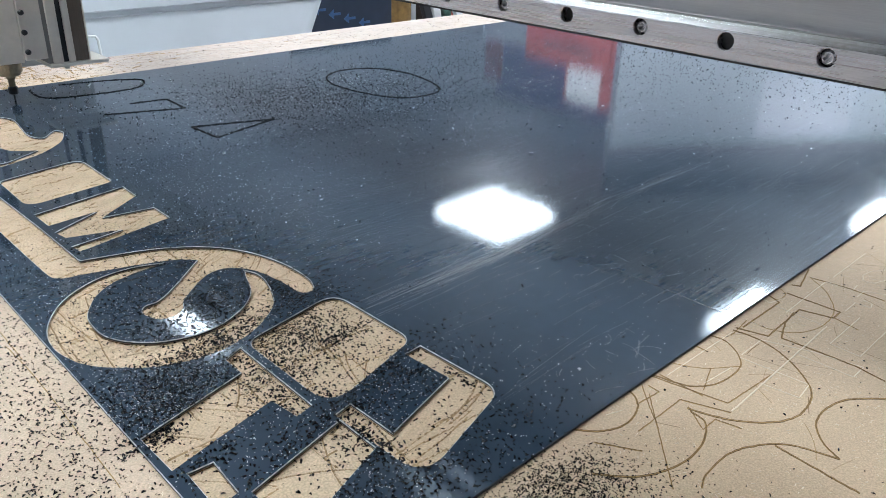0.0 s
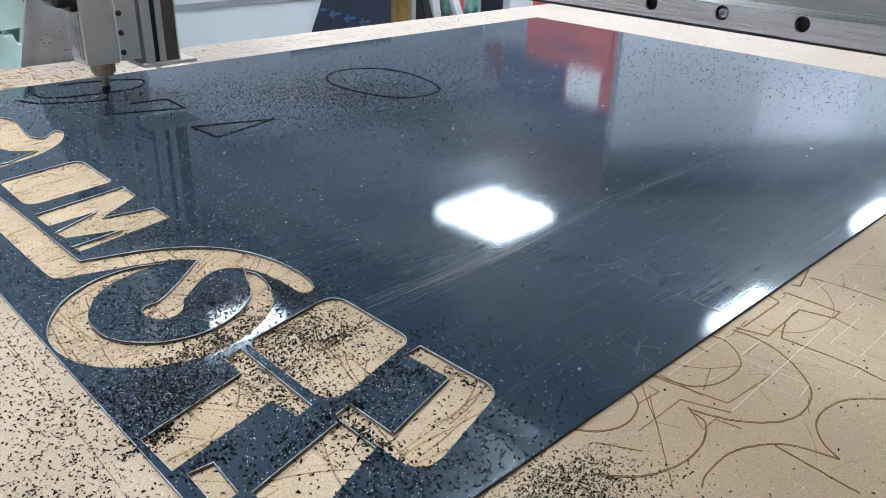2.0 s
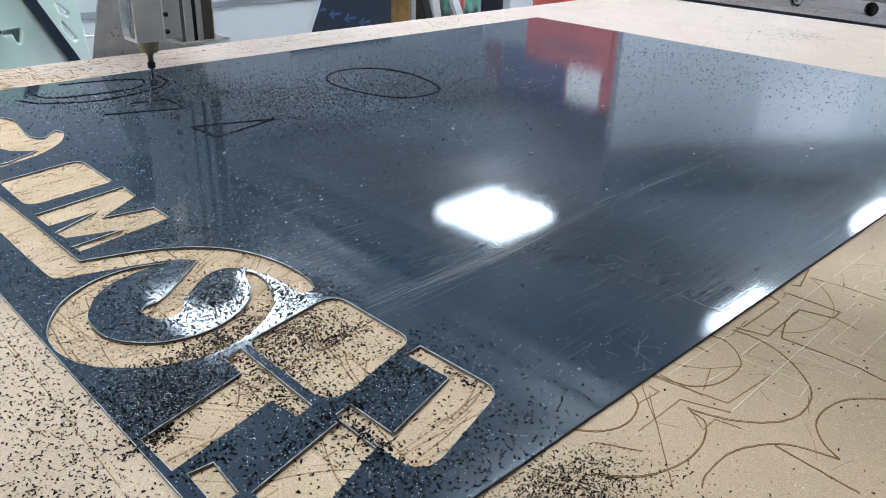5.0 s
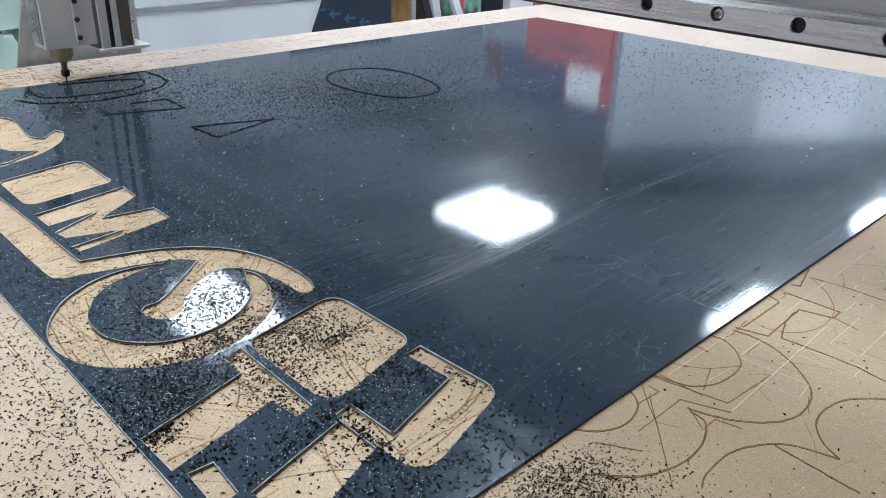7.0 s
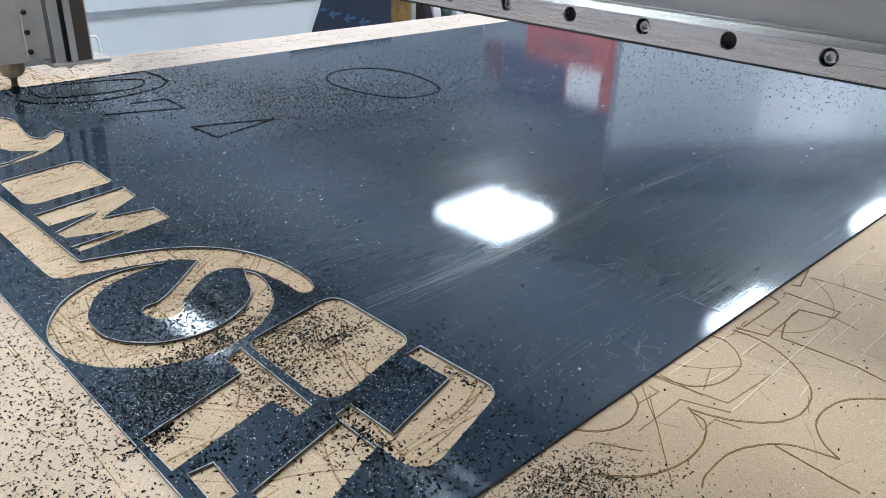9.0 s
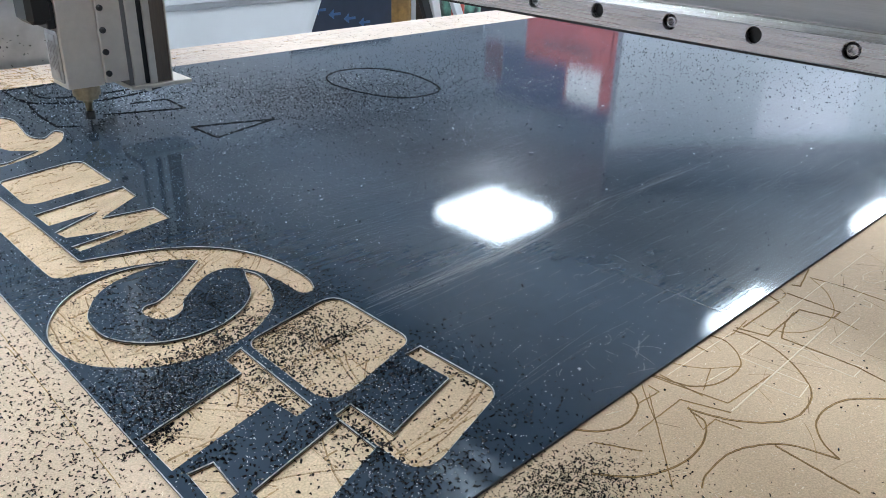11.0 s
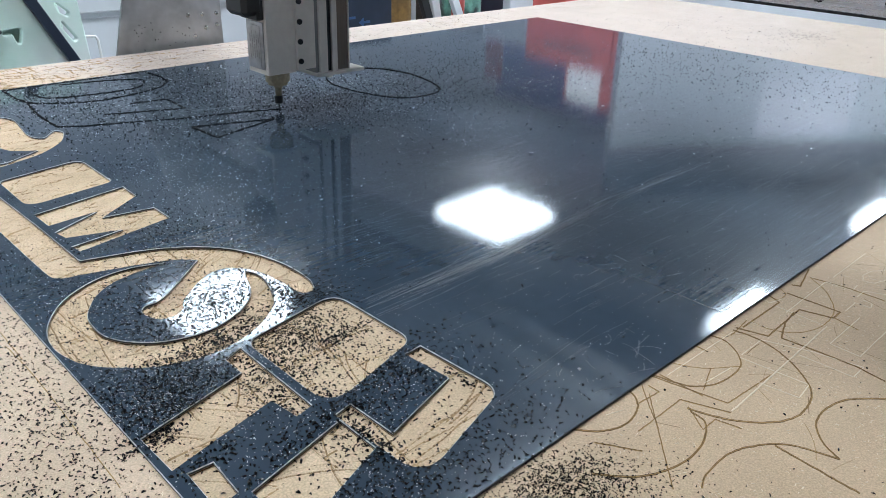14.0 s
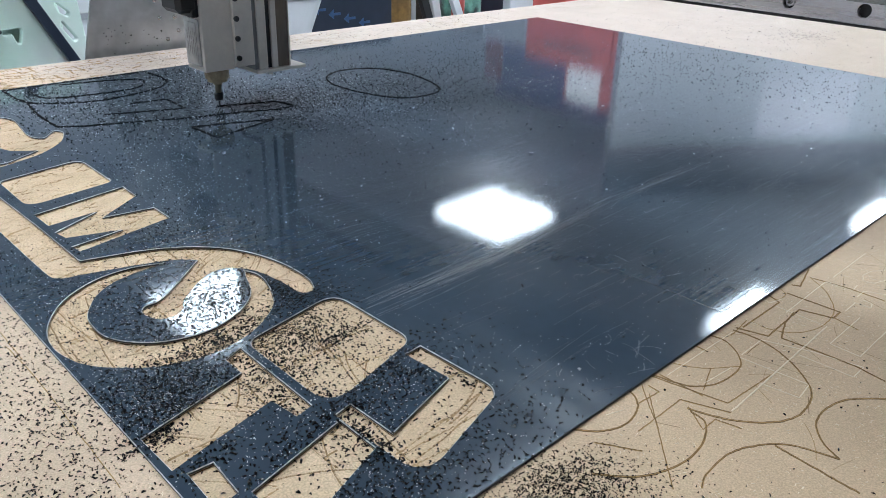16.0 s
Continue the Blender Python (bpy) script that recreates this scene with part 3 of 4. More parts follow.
    ob = new(name, me)
    ob.parent = board
    tagged(ob, "rough milled fibreboard with furrows from many cutter passes", kind="stuff")


def stroke_path(rnd, x, y, a, length, bend, step):
    out = []
    for k in range(max(3, int(length / step))):
        out.append((x, y))
        x, y, a = x + math.cos(a) * step, y + math.sin(a) * step, a + bend * step + rnd.gauss(0, 0.006)
    return out


def build_milled_beds():
    rnd = random.Random(21)
    strokes = []
    for i in range(1900):                                       # torn grain under the upper letters
        y = rnd.uniform(0.44, 1.14)
        a = rnd.choice((0.12, 0.12, 0.2, 0.45, 0.95, 1.5, 2.4)) if y < 0.66 else rnd.choice((0.14, 0.14, 0.18, 0.3, 0.5, 0.9, 2.7))
        wide = 1.0 + 0.6 * max(0.0, y - 0.5)
        strokes.append((stroke_path(rnd, rnd.uniform(0.125, 0.33), y, a + rnd.gauss(0, 0.14), rnd.uniform(0.008, 0.035), rnd.gauss(0, 8), 0.0004),
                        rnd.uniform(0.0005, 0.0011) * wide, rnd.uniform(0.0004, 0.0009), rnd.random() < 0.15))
    for i in range(230):                                        # finer grain under the lower letters
        strokes.append((stroke_path(rnd, rnd.uniform(0.125, 0.33), rnd.uniform(0.24, 0.46), rnd.choice((0.1, 0.12, 0.5, 1.6, 2.2)) + rnd.gauss(0, 0.1), rnd.uniform(0.005, 0.025), rnd.gauss(0, 6), 0.0004),
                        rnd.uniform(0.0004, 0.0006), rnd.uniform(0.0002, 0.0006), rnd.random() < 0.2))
    for i in range(75):                                         # long double cuts
        x, y, a = rnd.uniform(0.12, 0.30), rnd.uniform(0.25, 0.62), rnd.choice((0.06, 0.06, 0.10, 0.10, 1.55, 1.62, 0.8, 2.3)) + rnd.gauss(0, 0.02)
        length, bend, depth = rnd.uniform(0.04, 0.13), rnd.choice((0, 0, 0, 0, 10, -9)), rnd.uniform(0.0006, 0.0009)
        for side in (0.0, 0.0030) if i % 3 else (0.0,):
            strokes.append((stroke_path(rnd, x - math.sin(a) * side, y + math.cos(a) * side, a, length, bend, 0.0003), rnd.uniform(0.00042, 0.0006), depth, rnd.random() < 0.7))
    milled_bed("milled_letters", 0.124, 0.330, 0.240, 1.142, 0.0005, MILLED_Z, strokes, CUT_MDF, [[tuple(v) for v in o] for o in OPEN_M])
    strokes = []
    for i in range(1000):
        x = 0.15 + 0.83 * rnd.random() ** 1.8
        strokes.append((stroke_path(rnd, x, rnd.uniform(1.283, 1.42), rnd.choice((0.1, 0.1, 0.3, 2.9, 1.5)) + rnd.gauss(0, 0.2), rnd.uniform(0.006, 0.05), rnd.gauss(0, 6), 0.0007),
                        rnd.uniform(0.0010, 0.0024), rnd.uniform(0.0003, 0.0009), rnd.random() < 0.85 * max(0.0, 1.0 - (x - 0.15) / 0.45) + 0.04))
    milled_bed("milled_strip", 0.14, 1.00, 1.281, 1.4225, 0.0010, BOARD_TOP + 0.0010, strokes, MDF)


build_scores()
build_milled_beds()


# ---- chips ----
def add_chip(verts, faces, x, y, z, size, rnd):
    """One curled flake: a bent strip with thickness."""
    a, tilt = rnd.uniform(0, 6.283), rnd.uniform(-0.5, 0.5)
    if y < 0.75 and x < 0.45:                                   # slivers near the letters, crumbs farther on
        l, w, h = size * rnd.uniform(0.65, 1.4), size * rnd.uniform(0.35, 0.68), size * rnd.uniform(0.18, 0.55)
    else:
        l, w, h = size * rnd.uniform(0.5, 0.85), size * rnd.uniform(0.45, 0.75), size * rnd.uniform(0.12, 0.32)
    c, s = math.cos(a), math.sin(a)
    base = len(verts)
    lift = abs(tilt) * w * 0.3
    for k, (u, zz) in enumerate(((-0.5, 0.0), (0.0, h), (0.5, rnd.uniform(0, h)))):
        for v in (-0.5, 0.5):
            px, py = u * l, v * w * (1.0 if k == 1 else 0.6)
            verts.append((x + px * c - py * s, y + px * s + py * c, z + 0.0001 + zz + lift + v * tilt * w * 0.6))
    for k in range(2):
        i = base + 2 * k
        faces.append((i, i + 2, i + 3, i + 1))
    for i, j in ((0, 2), (2, 4)):
        faces.append((base + i, base + j, base + j + 1, base + i + 1))
    faces.append((base, base + 1, base + 5, base + 4))


def flakes(name, spots, mat, label, seed, parent=None):
    rnd = random.Random(seed)
    verts, faces = [], []
    for cx, cy, sx, sy, turn, count, size, level in spots:
        c, s = math.cos(radians(turn)), math.sin(radians(turn))
        for _ in range(int(count * (1.04 if cx < 0.4 and cy < 0.75 else 1.0))):
            u, v = rnd.gauss(0, 1) * sx, rnd.gauss(0, 1) * sy
            x, y = cx + u * c - v * s, cy + u * s + v * c
            z = on_sheet(x, y)
            if (level == "sheet" and z < 0) or (level == "board" and z == 0) or not (BX0 < x < BX1 and BY0 < y < BY1):
                continue
            add_chip(verts, faces, x, y, z, size * rnd.uniform(0.5, 1.3) * (0.93 if x < 0.4 and y < 0.8 else 1.1), rnd)
    me = bpy.data.meshes.new(name)
    me.from_pydata(verts, [], faces)
    me.materials.append(mat)
    ob = new(name, me)
    tagged(ob, label, "chips", kind="stuff")
    return ob


flakes("black_chips", [
    # x, y, spread x, spread y, turn, count, size, surface
    (0.078, 0.36, 0.035, 0.10, -20, 2300, 0.0016, "board"),
    (0.10, 0.50, 0.02, 0.09, -8, 700, 0.0018, "board"),
    (0.165, 0.405, 0.030, 0.028, 10, 2300, 0.0018, "sheet"),
    (0.21, 0.49, 0.035, 0.035, 0, 1300, 0.0018, "sheet"),
    (0.20, 0.55, 0.06, 0.06, 0, 1200, 0.0018, ""),
    (0.262, 0.425, 0.025, 0.022, 10, 1500, 0.0019, "board"),
    (0.275, 0.39, 0.03, 0.03, 10, 500, 0.0022, "board"),
    (0.22, 0.37, 0.02, 0.04, 0, 1200, 0.0021, "board"),
    (0.205, 0.445, 0.045, 0.012, 10, 1500, 0.0021, "board"),
    (0.145, 0.385, 0.012, 0.006, 15, 420, 0.0024, "board"),
    (0.288, 0.330, 0.003, 0.003, 0, 25, 0.0022, ""),
    (0.300, 0.322, 0.003, 0.002, 0, 18, 0.0022, ""),
    (0.243, 0.318, 0.004, 0.003, 0, 28, 0.0024, ""),
    (0.232, 0.298, 0.004, 0.007, 0, 50, 0.0024, ""),
    (0.222, 0.278, 0.005, 0.003, 0, 28, 0.0024, ""),
    (0.290, 0.398, 0.010, 0.004, 0, 150, 0.0022, ""),
    (0.140, 0.372, 0.006, 0.004, 0, 90, 0.0022, "board"),
    (0.150, 0.338, 0.012, 0.004, 0, 50, 0.0022, ""),
    (0.318, 0.300, 0.003, 0.012, 0, 70, 0.0022, "board"),
    (0.300, 0.49, 0.014, 0.03, 0, 700, 0.0018, "sheet"),
    (0.300, 0.455, 0.022, 0.022, 0, 700, 0.0018, "sheet"),
    (0.248, 0.500, 0.020, 0.022, 0, 700, 0.0017, "sheet"),
    (0.285, 0.325, 0.035, 0.02, 0, 700, 0.0018, "sheet"),
    (0.20, 0.275, 0.05, 0.03, -20, 1000, 0.0019, "sheet"),
    (0.23, 0.29, 0.008, 0.03, 0, 260, 0.0024, "board"),
    (0.290, 0.191, 0.023, 0.012, -25, 1700, 0.0013, "board"),
    (0.30, 0.165, 0.03, 0.012, -25, 450, 0.0014, "board"),
    (0.25, 0.25, 0.06, 0.025, 0, 700, 0.0019, "sheet"),
    (0.27, 0.60, 0.05, 0.09, 0, 800, 0.0019, "sheet"),
    (0.285, 0.625, 0.035, 0.035, 0, 550, 0.0020, "sheet"),
    (0.24, 0.70, 0.03, 0.03, 0, 420, 0.0013, "board"),
    (0.24, 0.85, 0.06, 0.14, 0, 420, 0.0020, "sheet"),
    (0.14, 0.70, 0.02, 0.15, 0, 600, 0.0018, "sheet"),
    (0.25, 0.72, 0.05, 0.12, 0, 160, 0.0018, "board"),
    (0.45, 1.05, 0.13, 0.12, 0, 650, 0.0023, ""),
    (0.68, 0.98, 0.11, 0.07, -30, 1900, 0.0024, "sheet"),
    (0.80, 1.00, 0.14, 0.12, 0, 1100, 0.0024, "sheet"),
    (0.64, 0.92, 0.10, 0.08, -20, 800, 0.0022, "sheet"),
    (0.78, 0.86, 0.12, 0.08, 0, 420, 0.0023, "sheet"),
    (0.95, 1.08, 0.20, 0.09, 0, 600, 0.0024, "sheet"),
    (0.45, 0.80, 0.13, 0.12, 0, 330, 0.0018, "sheet"),
    (0.45, 1.34, 0.20, 0.04, 0, 1600, 0.0017, "board"),
    (0.95, 1.35, 0.30, 0.03, 0, 350, 0.0026, "board"),
    (1.25, 0.85, 0.25, 0.20, 0, 1300, 0.0026, "sheet"),
    (1.25, 0.98, 0.10, 0.10, 0, 420, 0.0028, "sheet"),
    (1.40, 0.60, 0.12, 0.25, 0, 800, 0.0028, "sheet"),
    (0.65, 0.60, 0.25, 0.22, 0, 420, 0.0022, "sheet"),
    (0.9, 0.5, 0.3, 0.3, 0, 260, 0.0022, "sheet"),
    (1.70, 0.9, 0.15, 0.25, 0, 420, 0.0028, "board"),
    (1.90, 0.74, 0.05, 0.05, 0, 300, 0.0030, "board"),
    (0.6, 0.12, 0.25, 0.06, 0, 260, 0.0018, "board"),
    (0.28, 0.29, 0.035, 0.03, 0, 170, 0.0020, "board"),
    (0.19, 0.30, 0.03, 0.03, 0, 120, 0.0020, "board"),
    (0.30, 0.375, 0.02, 0.04, 0, 160, 0.0020, "board"),
    (0.243, 0.330, 0.05, 0.004, 15, 260, 0.0022, ""),
], CHIP, "scattered black plastic cutting chips on sheet and fibreboard", 11)

flakes("grey_chips", [
    (0.48, 1.03, 0.14, 0.11, 0, 500, 0.0019, "sheet"),
    (0.75, 0.98, 0.14, 0.09, -20, 1300, 0.0021, "sheet"),
    (0.42, 0.83, 0.13, 0.12, 0, 900, 0.0018, "sheet"),
    (0.66, 0.88, 0.12, 0.09, -20, 900, 0.0019, "sheet"),
    (0.19, 0.45, 0.05, 0.08, 0, 1200, 0.0011, "sheet"),
    (0.27, 0.62, 0.05, 0.08, 0, 400, 0.0012, "sheet"),
    (0.55, 0.60, 0.20, 0.20, 0, 260, 0.0014, "sheet"),
    (1.0, 0.75, 0.3, 0.3, 0, 500, 0.0022, "sheet"),
    (0.25, 0.28, 0.08, 0.04, 0, 420, 0.0011, "sheet"),
    (0.70, 0.60, 0.30, 0.25, 0, 6000, 0.0007, "sheet"),
    (0.165, 0.410, 0.03, 0.03, 0, 1700, 0.0009, "sheet"),
    (0.20, 0.28, 0.05, 0.03, 0, 1000, 0.0009, "sheet"),
    (0.28, 0.325, 0.03, 0.02, 0, 500, 0.0009, "sheet"),
    (0.22, 0.50, 0.06, 0.06, 0, 1400, 0.0008, "sheet"),
    (0.16, 0.65, 0.03, 0.12, 0, 900, 0.0009, "sheet"),
    (0.33, 0.75, 0.05, 0.12, 0, 900, 0.0012, "sheet"),
    (0.430, 0.811, 0.0005, 0.0005, 0, 3, 0.005, "sheet"),
    (0.432, 0.618, 0.0005, 0.0005, 0, 3, 0.0035, "sheet"),
    (0.688, 0.445, 0.001, 0.0005, 0, 4, 0.004, "sheet"),
    (0.384, 0.252, 0.001, 0.001, 0, 5, 0.0025, "sheet"),
    (0.70, 0.72, 0.15, 0.15, 0, 8, 0.005, "sheet"),
    (0.90, 0.80, 0.25, 0.15, 0, 10, 0.006, "sheet"),
], GREY_CHIP_GLINT, "sparse pale grey plastic flecks and painted chip glints on the dark sheet", 12)


# ---- cut lines in the sheet, with their chips ----
def cut_line(name, line, seed, parent=None, density=450, width=0.0033):
    """A cut heaped with black chips, about its own path (metres)."""
    rnd = random.Random(seed)
    verts, faces, tones = [], [], []
    bm = bmesh.new()
    run = dense(line, 0.0018)
    ribbon(bm, [Vector(v) + Vector((rnd.gauss(0, 0.0003), rnd.gauss(0, 0.0003))) for v in run], width, 0.0, rise=0.0010)
    bm.verts.index_update()
    for v in bm.verts:
        verts.append((v.co.x, v.co.y, v.co.z * rnd.uniform(0.3, 1.4)))
    for f in bm.faces:
        faces.append(tuple(v.index for v in f.verts))
        tones.append(0)
    bm.free()
    for a, b in zip(line, line[1:]):
        a, b = Vector(a), Vector(b)
        for _ in range(max(1, int((b - a).length * density))):
            q = a.lerp(b, rnd.random())
            add_chip(verts, faces, q.x + rnd.gauss(0, 0.0011), q.y + rnd.gauss(0, 0.0011), rnd.uniform(0.0002, 0.0007), 0.0023 * rnd.uniform(0.5, 1.3), rnd)
            # a few pale ones for glints
            tones += [1 if rnd.random() < 0.14 else 0] * (len(faces) - len(tones))
    me = bpy.data.meshes.new(name)
    me.from_pydata(verts, [], faces)
    me.materials.append(KERF)
    me.materials.append(GREY_CHIP_GLINT)
    me.polygons.foreach_set("material_index", tones)
    ob = new(name, me)
    return tagged(ob, "fresh cut line in the dark sheet, filled with black chips", "cut line", "cut lines in the sheet", "stuff")


OLD_CUTS = [
    smooth_line([(403, 1258), (463, 1247), (514, 1222), (505, 1190), (487, 1174), (451, 1170), (410, 1174), (374, 1182), (356, 1203), (357, 1250)]),
    [(390, 1057), (490, 1023), (492, 1084), (440, 1092)],
    [(453, 934), (456, 873), (558, 901), (453, 934)],
    smooth_line([(753, 1049), (739, 1011), (740, 969), (748, 923), (765, 888), (800, 870), (850, 881), (875, 924), (888, 981), (884, 1027), (862, 1070), (812, 1085), (773, 1070), (753, 1049)]),
]
for k, c in enumerate(OLD_CUTS):
    pts = mm(c)
    cut_line("cut_line", dense(pts), 40 + k)


# scratches and scuffs on the sheet
def build_scratches():
    rnd = random.Random(9)
    bm = bmesh.new()

    def stroke(x, y, a, length, w):
        line = [(x + math.cos(a) * length * (k / 3 - 0.5), y + math.sin(a) * length * (k / 3 - 0.5) + rnd.gauss(0, 0.0003)) for k in range(4)]
        if all(on_sheet(*q) == 0.0 for q in line):
            ribbon(bm, line, w, 0.0, rise=0.00006)

    for i in range(110):                                        # the long rubbed band across the sheet
        f = rnd.random()
        stroke(0.325 + 0.16 * f, 0.411 + rnd.gauss(0, 0.010 - 0.006 * f), rnd.gauss(0.0, 0.03), rnd.uniform(0.03, 0.10), rnd.uniform(0.00012, 0.00028))
    for i in range(26):
        f = rnd.random()
        stroke(0.48 + 0.16 * f, 0.408 + 0.014 * f + rnd.gauss(0, 0.003), rnd.gauss(0.085, 0.01), rnd.uniform(0.05, 0.14), rnd.uniform(0.00012, 0.00024))
    for i in range(16):
        stroke(rnd.uniform(0.68, 0.80), 0.424 + rnd.gauss(0, 0.0035), rnd.gauss(-0.012, 0.006), rnd.uniform(0.06, 0.15), rnd.uniform(0.00018, 0.0003))
    for i in range(10):                                         # curled scuffs beside the front edge
        x, y, a, bend = 0.41 + rnd.gauss(0, 0.022), 0.234 + rnd.gauss(0, 0.008), rnd.gauss(0.5, 0.6), rnd.gauss(0, 45)
        length, line = rnd.uniform(0.008, 0.026), []
        for k in range(9):
            line.append((x, y))
            x, y, a = x + math.cos(a) * length / 8, y + math.sin(a) * length / 8, a + bend * length / 8
        if all(on_sheet(*q) == 0.0 for q in line):
            for off in (0.0, 0.0004, 0.0009):
                ribbon(bm, [(q[0], q[1] + off) for q in line], rnd.uniform(0.00005, 0.00013), 0.0, rise=0.00005)
    for i in range(7):                                          # rubbed marks near the edge
        stroke(0.40 + rnd.gauss(0, 0.03), 0.258 + rnd.gauss(0, 0.012), rnd.uniform(0, 3.14), rnd.uniform(0.004, 0.012), rnd.uniform(0.00015, 0.0004))
    for i in range(420):
        stroke(rnd.uniform(0.33, 1.1), rnd.uniform(0.24, 0.85), rnd.gauss(0.0, 0.05), rnd.uniform(0.02, 0.12), rnd.uniform(0.00005, 0.0001))
    for i in range(60):
        stroke(rnd.uniform(0.48, 1.2), rnd.uniform(0.26, 0.8), rnd.gauss(0.0, 0.12), rnd.uniform(0.01, 0.07), rnd.uniform(0.00012, 0.00025))
    for i in range(60):
        stroke(rnd.uniform(0.5, 1.3), rnd.uniform(0.24, 0.7), rnd.uniform(0, 3.14), rnd.uniform(0.004, 0.02), rnd.uniform(0.0002, 0.0004))
    for i in range(90):                                         # wide wiping arcs
        x, y, a = rnd.uniform(0.36, 0.52), rnd.uniform(0.46, 0.66), rnd.gauss(0.05, 0.05)
        length, line, bend = rnd.uniform(0.04, 0.12), [], rnd.uniform(-7, -2)
        for k in range(8):
            line.append((x, y))
            x, y, a = x + math.cos(a) * length / 7, y + math.sin(a) * length / 7, a + bend * length / 7
        if all(on_sheet(*q) == 0.0 for q in line):
            ribbon(bm, line, rnd.uniform(0.00006, 0.00016), 0.0, rise=0.00006)
    for i in range(46):                                         # short curled nicks
        x, y, a, bend = rnd.uniform(0.50, 0.95), rnd.uniform(0.28, 0.50), rnd.uniform(0, 6.28), rnd.gauss(0, 130)
        length, line = rnd.uniform(0.006, 0.022), []
        for k in range(6):
            line.append((x, y))
            x, y, a = x + math.cos(a) * length / 5, y + math.sin(a) * length / 5, a + bend * length / 5
        if all(on_sheet(*q) == 0.0 for q in line):
            ribbon(bm, line, rnd.uniform(0.0002, 0.0004), 0.0, rise=0.00006)
    for i in range(90):
        stroke(rnd.uniform(0.45, 1.0), rnd.uniform(0.30, 0.75), rnd.gauss(0.0, 0.06), rnd.uniform(0.01, 0.05), rnd.uniform(0.00015, 0.0003))
    for i in range(3):
        stroke(0.52 + 0.02 * i, 0.995 - 0.004 * i, -0.32, 0.10, 0.0008)
    ob = link("surface_scratches", bm, SCRATCH)
    tagged(ob, "fine pale scratches rubbed into the dark sheet", "scratches", kind="stuff")


build_scratches()


# ---- the gantry: origin on the rail's front face, under its holes ----
RAIL_Z, PITCH, HOLE_Y = 0.2221, 0.057, 0.3838
GY0, GY1 = -0.50, 1.452


def build_gantry():
    g = new("router_gantry")
    tagged(g, "aluminium gantry beam with a steel linear rail, over the sheet", "machine gantry")
    # beam: a box section with a dark strip below and slots along its face
    bm = bmesh.new()
    add_box(bm, (0.0175, GY0, 0.2108), (0.125, GY1, 0.300), 0.002)
    part("beam", bm, ALU, g)
    bm = bmesh.new()
    add_box(bm, (0.012, GY0, 0.2085), (0.030, GY1, 0.2106))
    part("dark_lower_strip", bm, DARKSTEEL, g)
    part("upper_strip", box((0.010, GY0, 0.262), (0.0173, GY1, 0.296), 0.0015), ALU, g)
    # rail: grooved profile with counterbored holes
    n0, n1 = -15, 17
    holes = [circle_line(HOLE_Y + PITCH * k, 0, 0.0049, 0.0049, 0, 345, n=23) for k in range(n0, n1)]
    me = cut_plate("rail", [[(GY0, -0.0100), (GY1 - 0.02, -0.0100), (GY1 - 0.02, 0.0060), (GY0, 0.0060)]] + holes, 0.006, 0.0005, 1)
    me.materials.append(STEEL_RAIL)
    rail = new("rail", me)
    rail["label"] = "ground steel linear rail with counterbored holes"
    rail.parent = g
    rail.matrix_basis = Matrix(((0, 0, -1, 0.003), (1, 0, 0, 0), (0, 1, 0, RAIL_Z), (0, 0, 0, 1)))
    for f in me.polygons:
        f.use_smooth = False
    bm = bmesh.new()
    add_box(bm, (0.0062, GY0, RAIL_Z - 0.0062), (0.0105, GY1 - 0.02, RAIL_Z + 0.0058))
    add_box(bm, (0.0105, GY0, RAIL_Z - 0.0096), (0.0174, GY1 - 0.02, RAIL_Z + 0.0096), 0.001)
    bmesh.ops.transform(bm, matrix=rail.matrix_basis.inverted(), verts=bm.verts)
    part("rail_base", bm, ALU, rail)
    hole_shade_mesh = None
    bm = bmesh.new()
    profile = ((0.0002, 0.0061), (0.0018, 0.0072), (0.0021, 0.0070), (0.0040, 0.0084), (0.0043, 0.0082), (0.0062, 0.0098), (0.0095, 0.0098), (0.0095, 0.0061))
    ends = [[bm.verts.new((x, y, RAIL_Z + z)) for x, z in profile] for y in (GY0, GY1 - 0.02)]
    for i in range(len(profile)):
        j = (i + 1) % len(profile)
        bm.faces.new((ends[0][i], ends[0][j], ends[1][j], ends[1][i]))
    bm.faces.new(ends[1])
    bm.faces.new(list(reversed(ends[0])))
    bmesh.ops.recalc_face_normals(bm, faces=bm.faces)
    bmesh.ops.transform(bm, matrix=rail.matrix_basis.inverted(), verts=bm.verts)
    part("rail_groove", bm, STEEL, rail, "bright ground ball groove")
    turn = Matrix(((0, 0, -1, 0), (1, 0, 0, 0), (0, -1, 0, 0), (0, 0, 0, 1)))
    bolt_mesh = None
    for k in range(n0, n1):
        # Black disc in each hole: its deep shade, put into colour.
        if hole_shade_mesh is None:
            bm = bmesh.new()
            turned(bm, [(0.0052, 0.0), (0.0052, 0.0008)], turn, 20)
            b = link("hole_shade", bm, BLACK, rail)
            hole_shade_mesh = b.data
        else:
            b = new("hole_shade", hole_shade_mesh)
            b.parent = rail
        b.matrix_basis = rail.matrix_basis.inverted() @ pose(0.0068, HOLE_Y + PITCH * k, RAIL_Z)
        if k % 2 == 0:
            if bolt_mesh is None:
                bm = bmesh.new()
                turned(bm, [(0.0039, 0.0), (0.0039, 0.0028), (0.0031, 0.0038), (0.0024, 0.0038), (0.0021, 0.0006), (0.0001, 0.0006)], turn, 18)
                b = link("bolt", bm, STEEL_RAIL, rail, smooth=False)
                bolt_mesh = b.data
            else:
                b = new("bolt", bolt_mesh)
                b.parent = rail
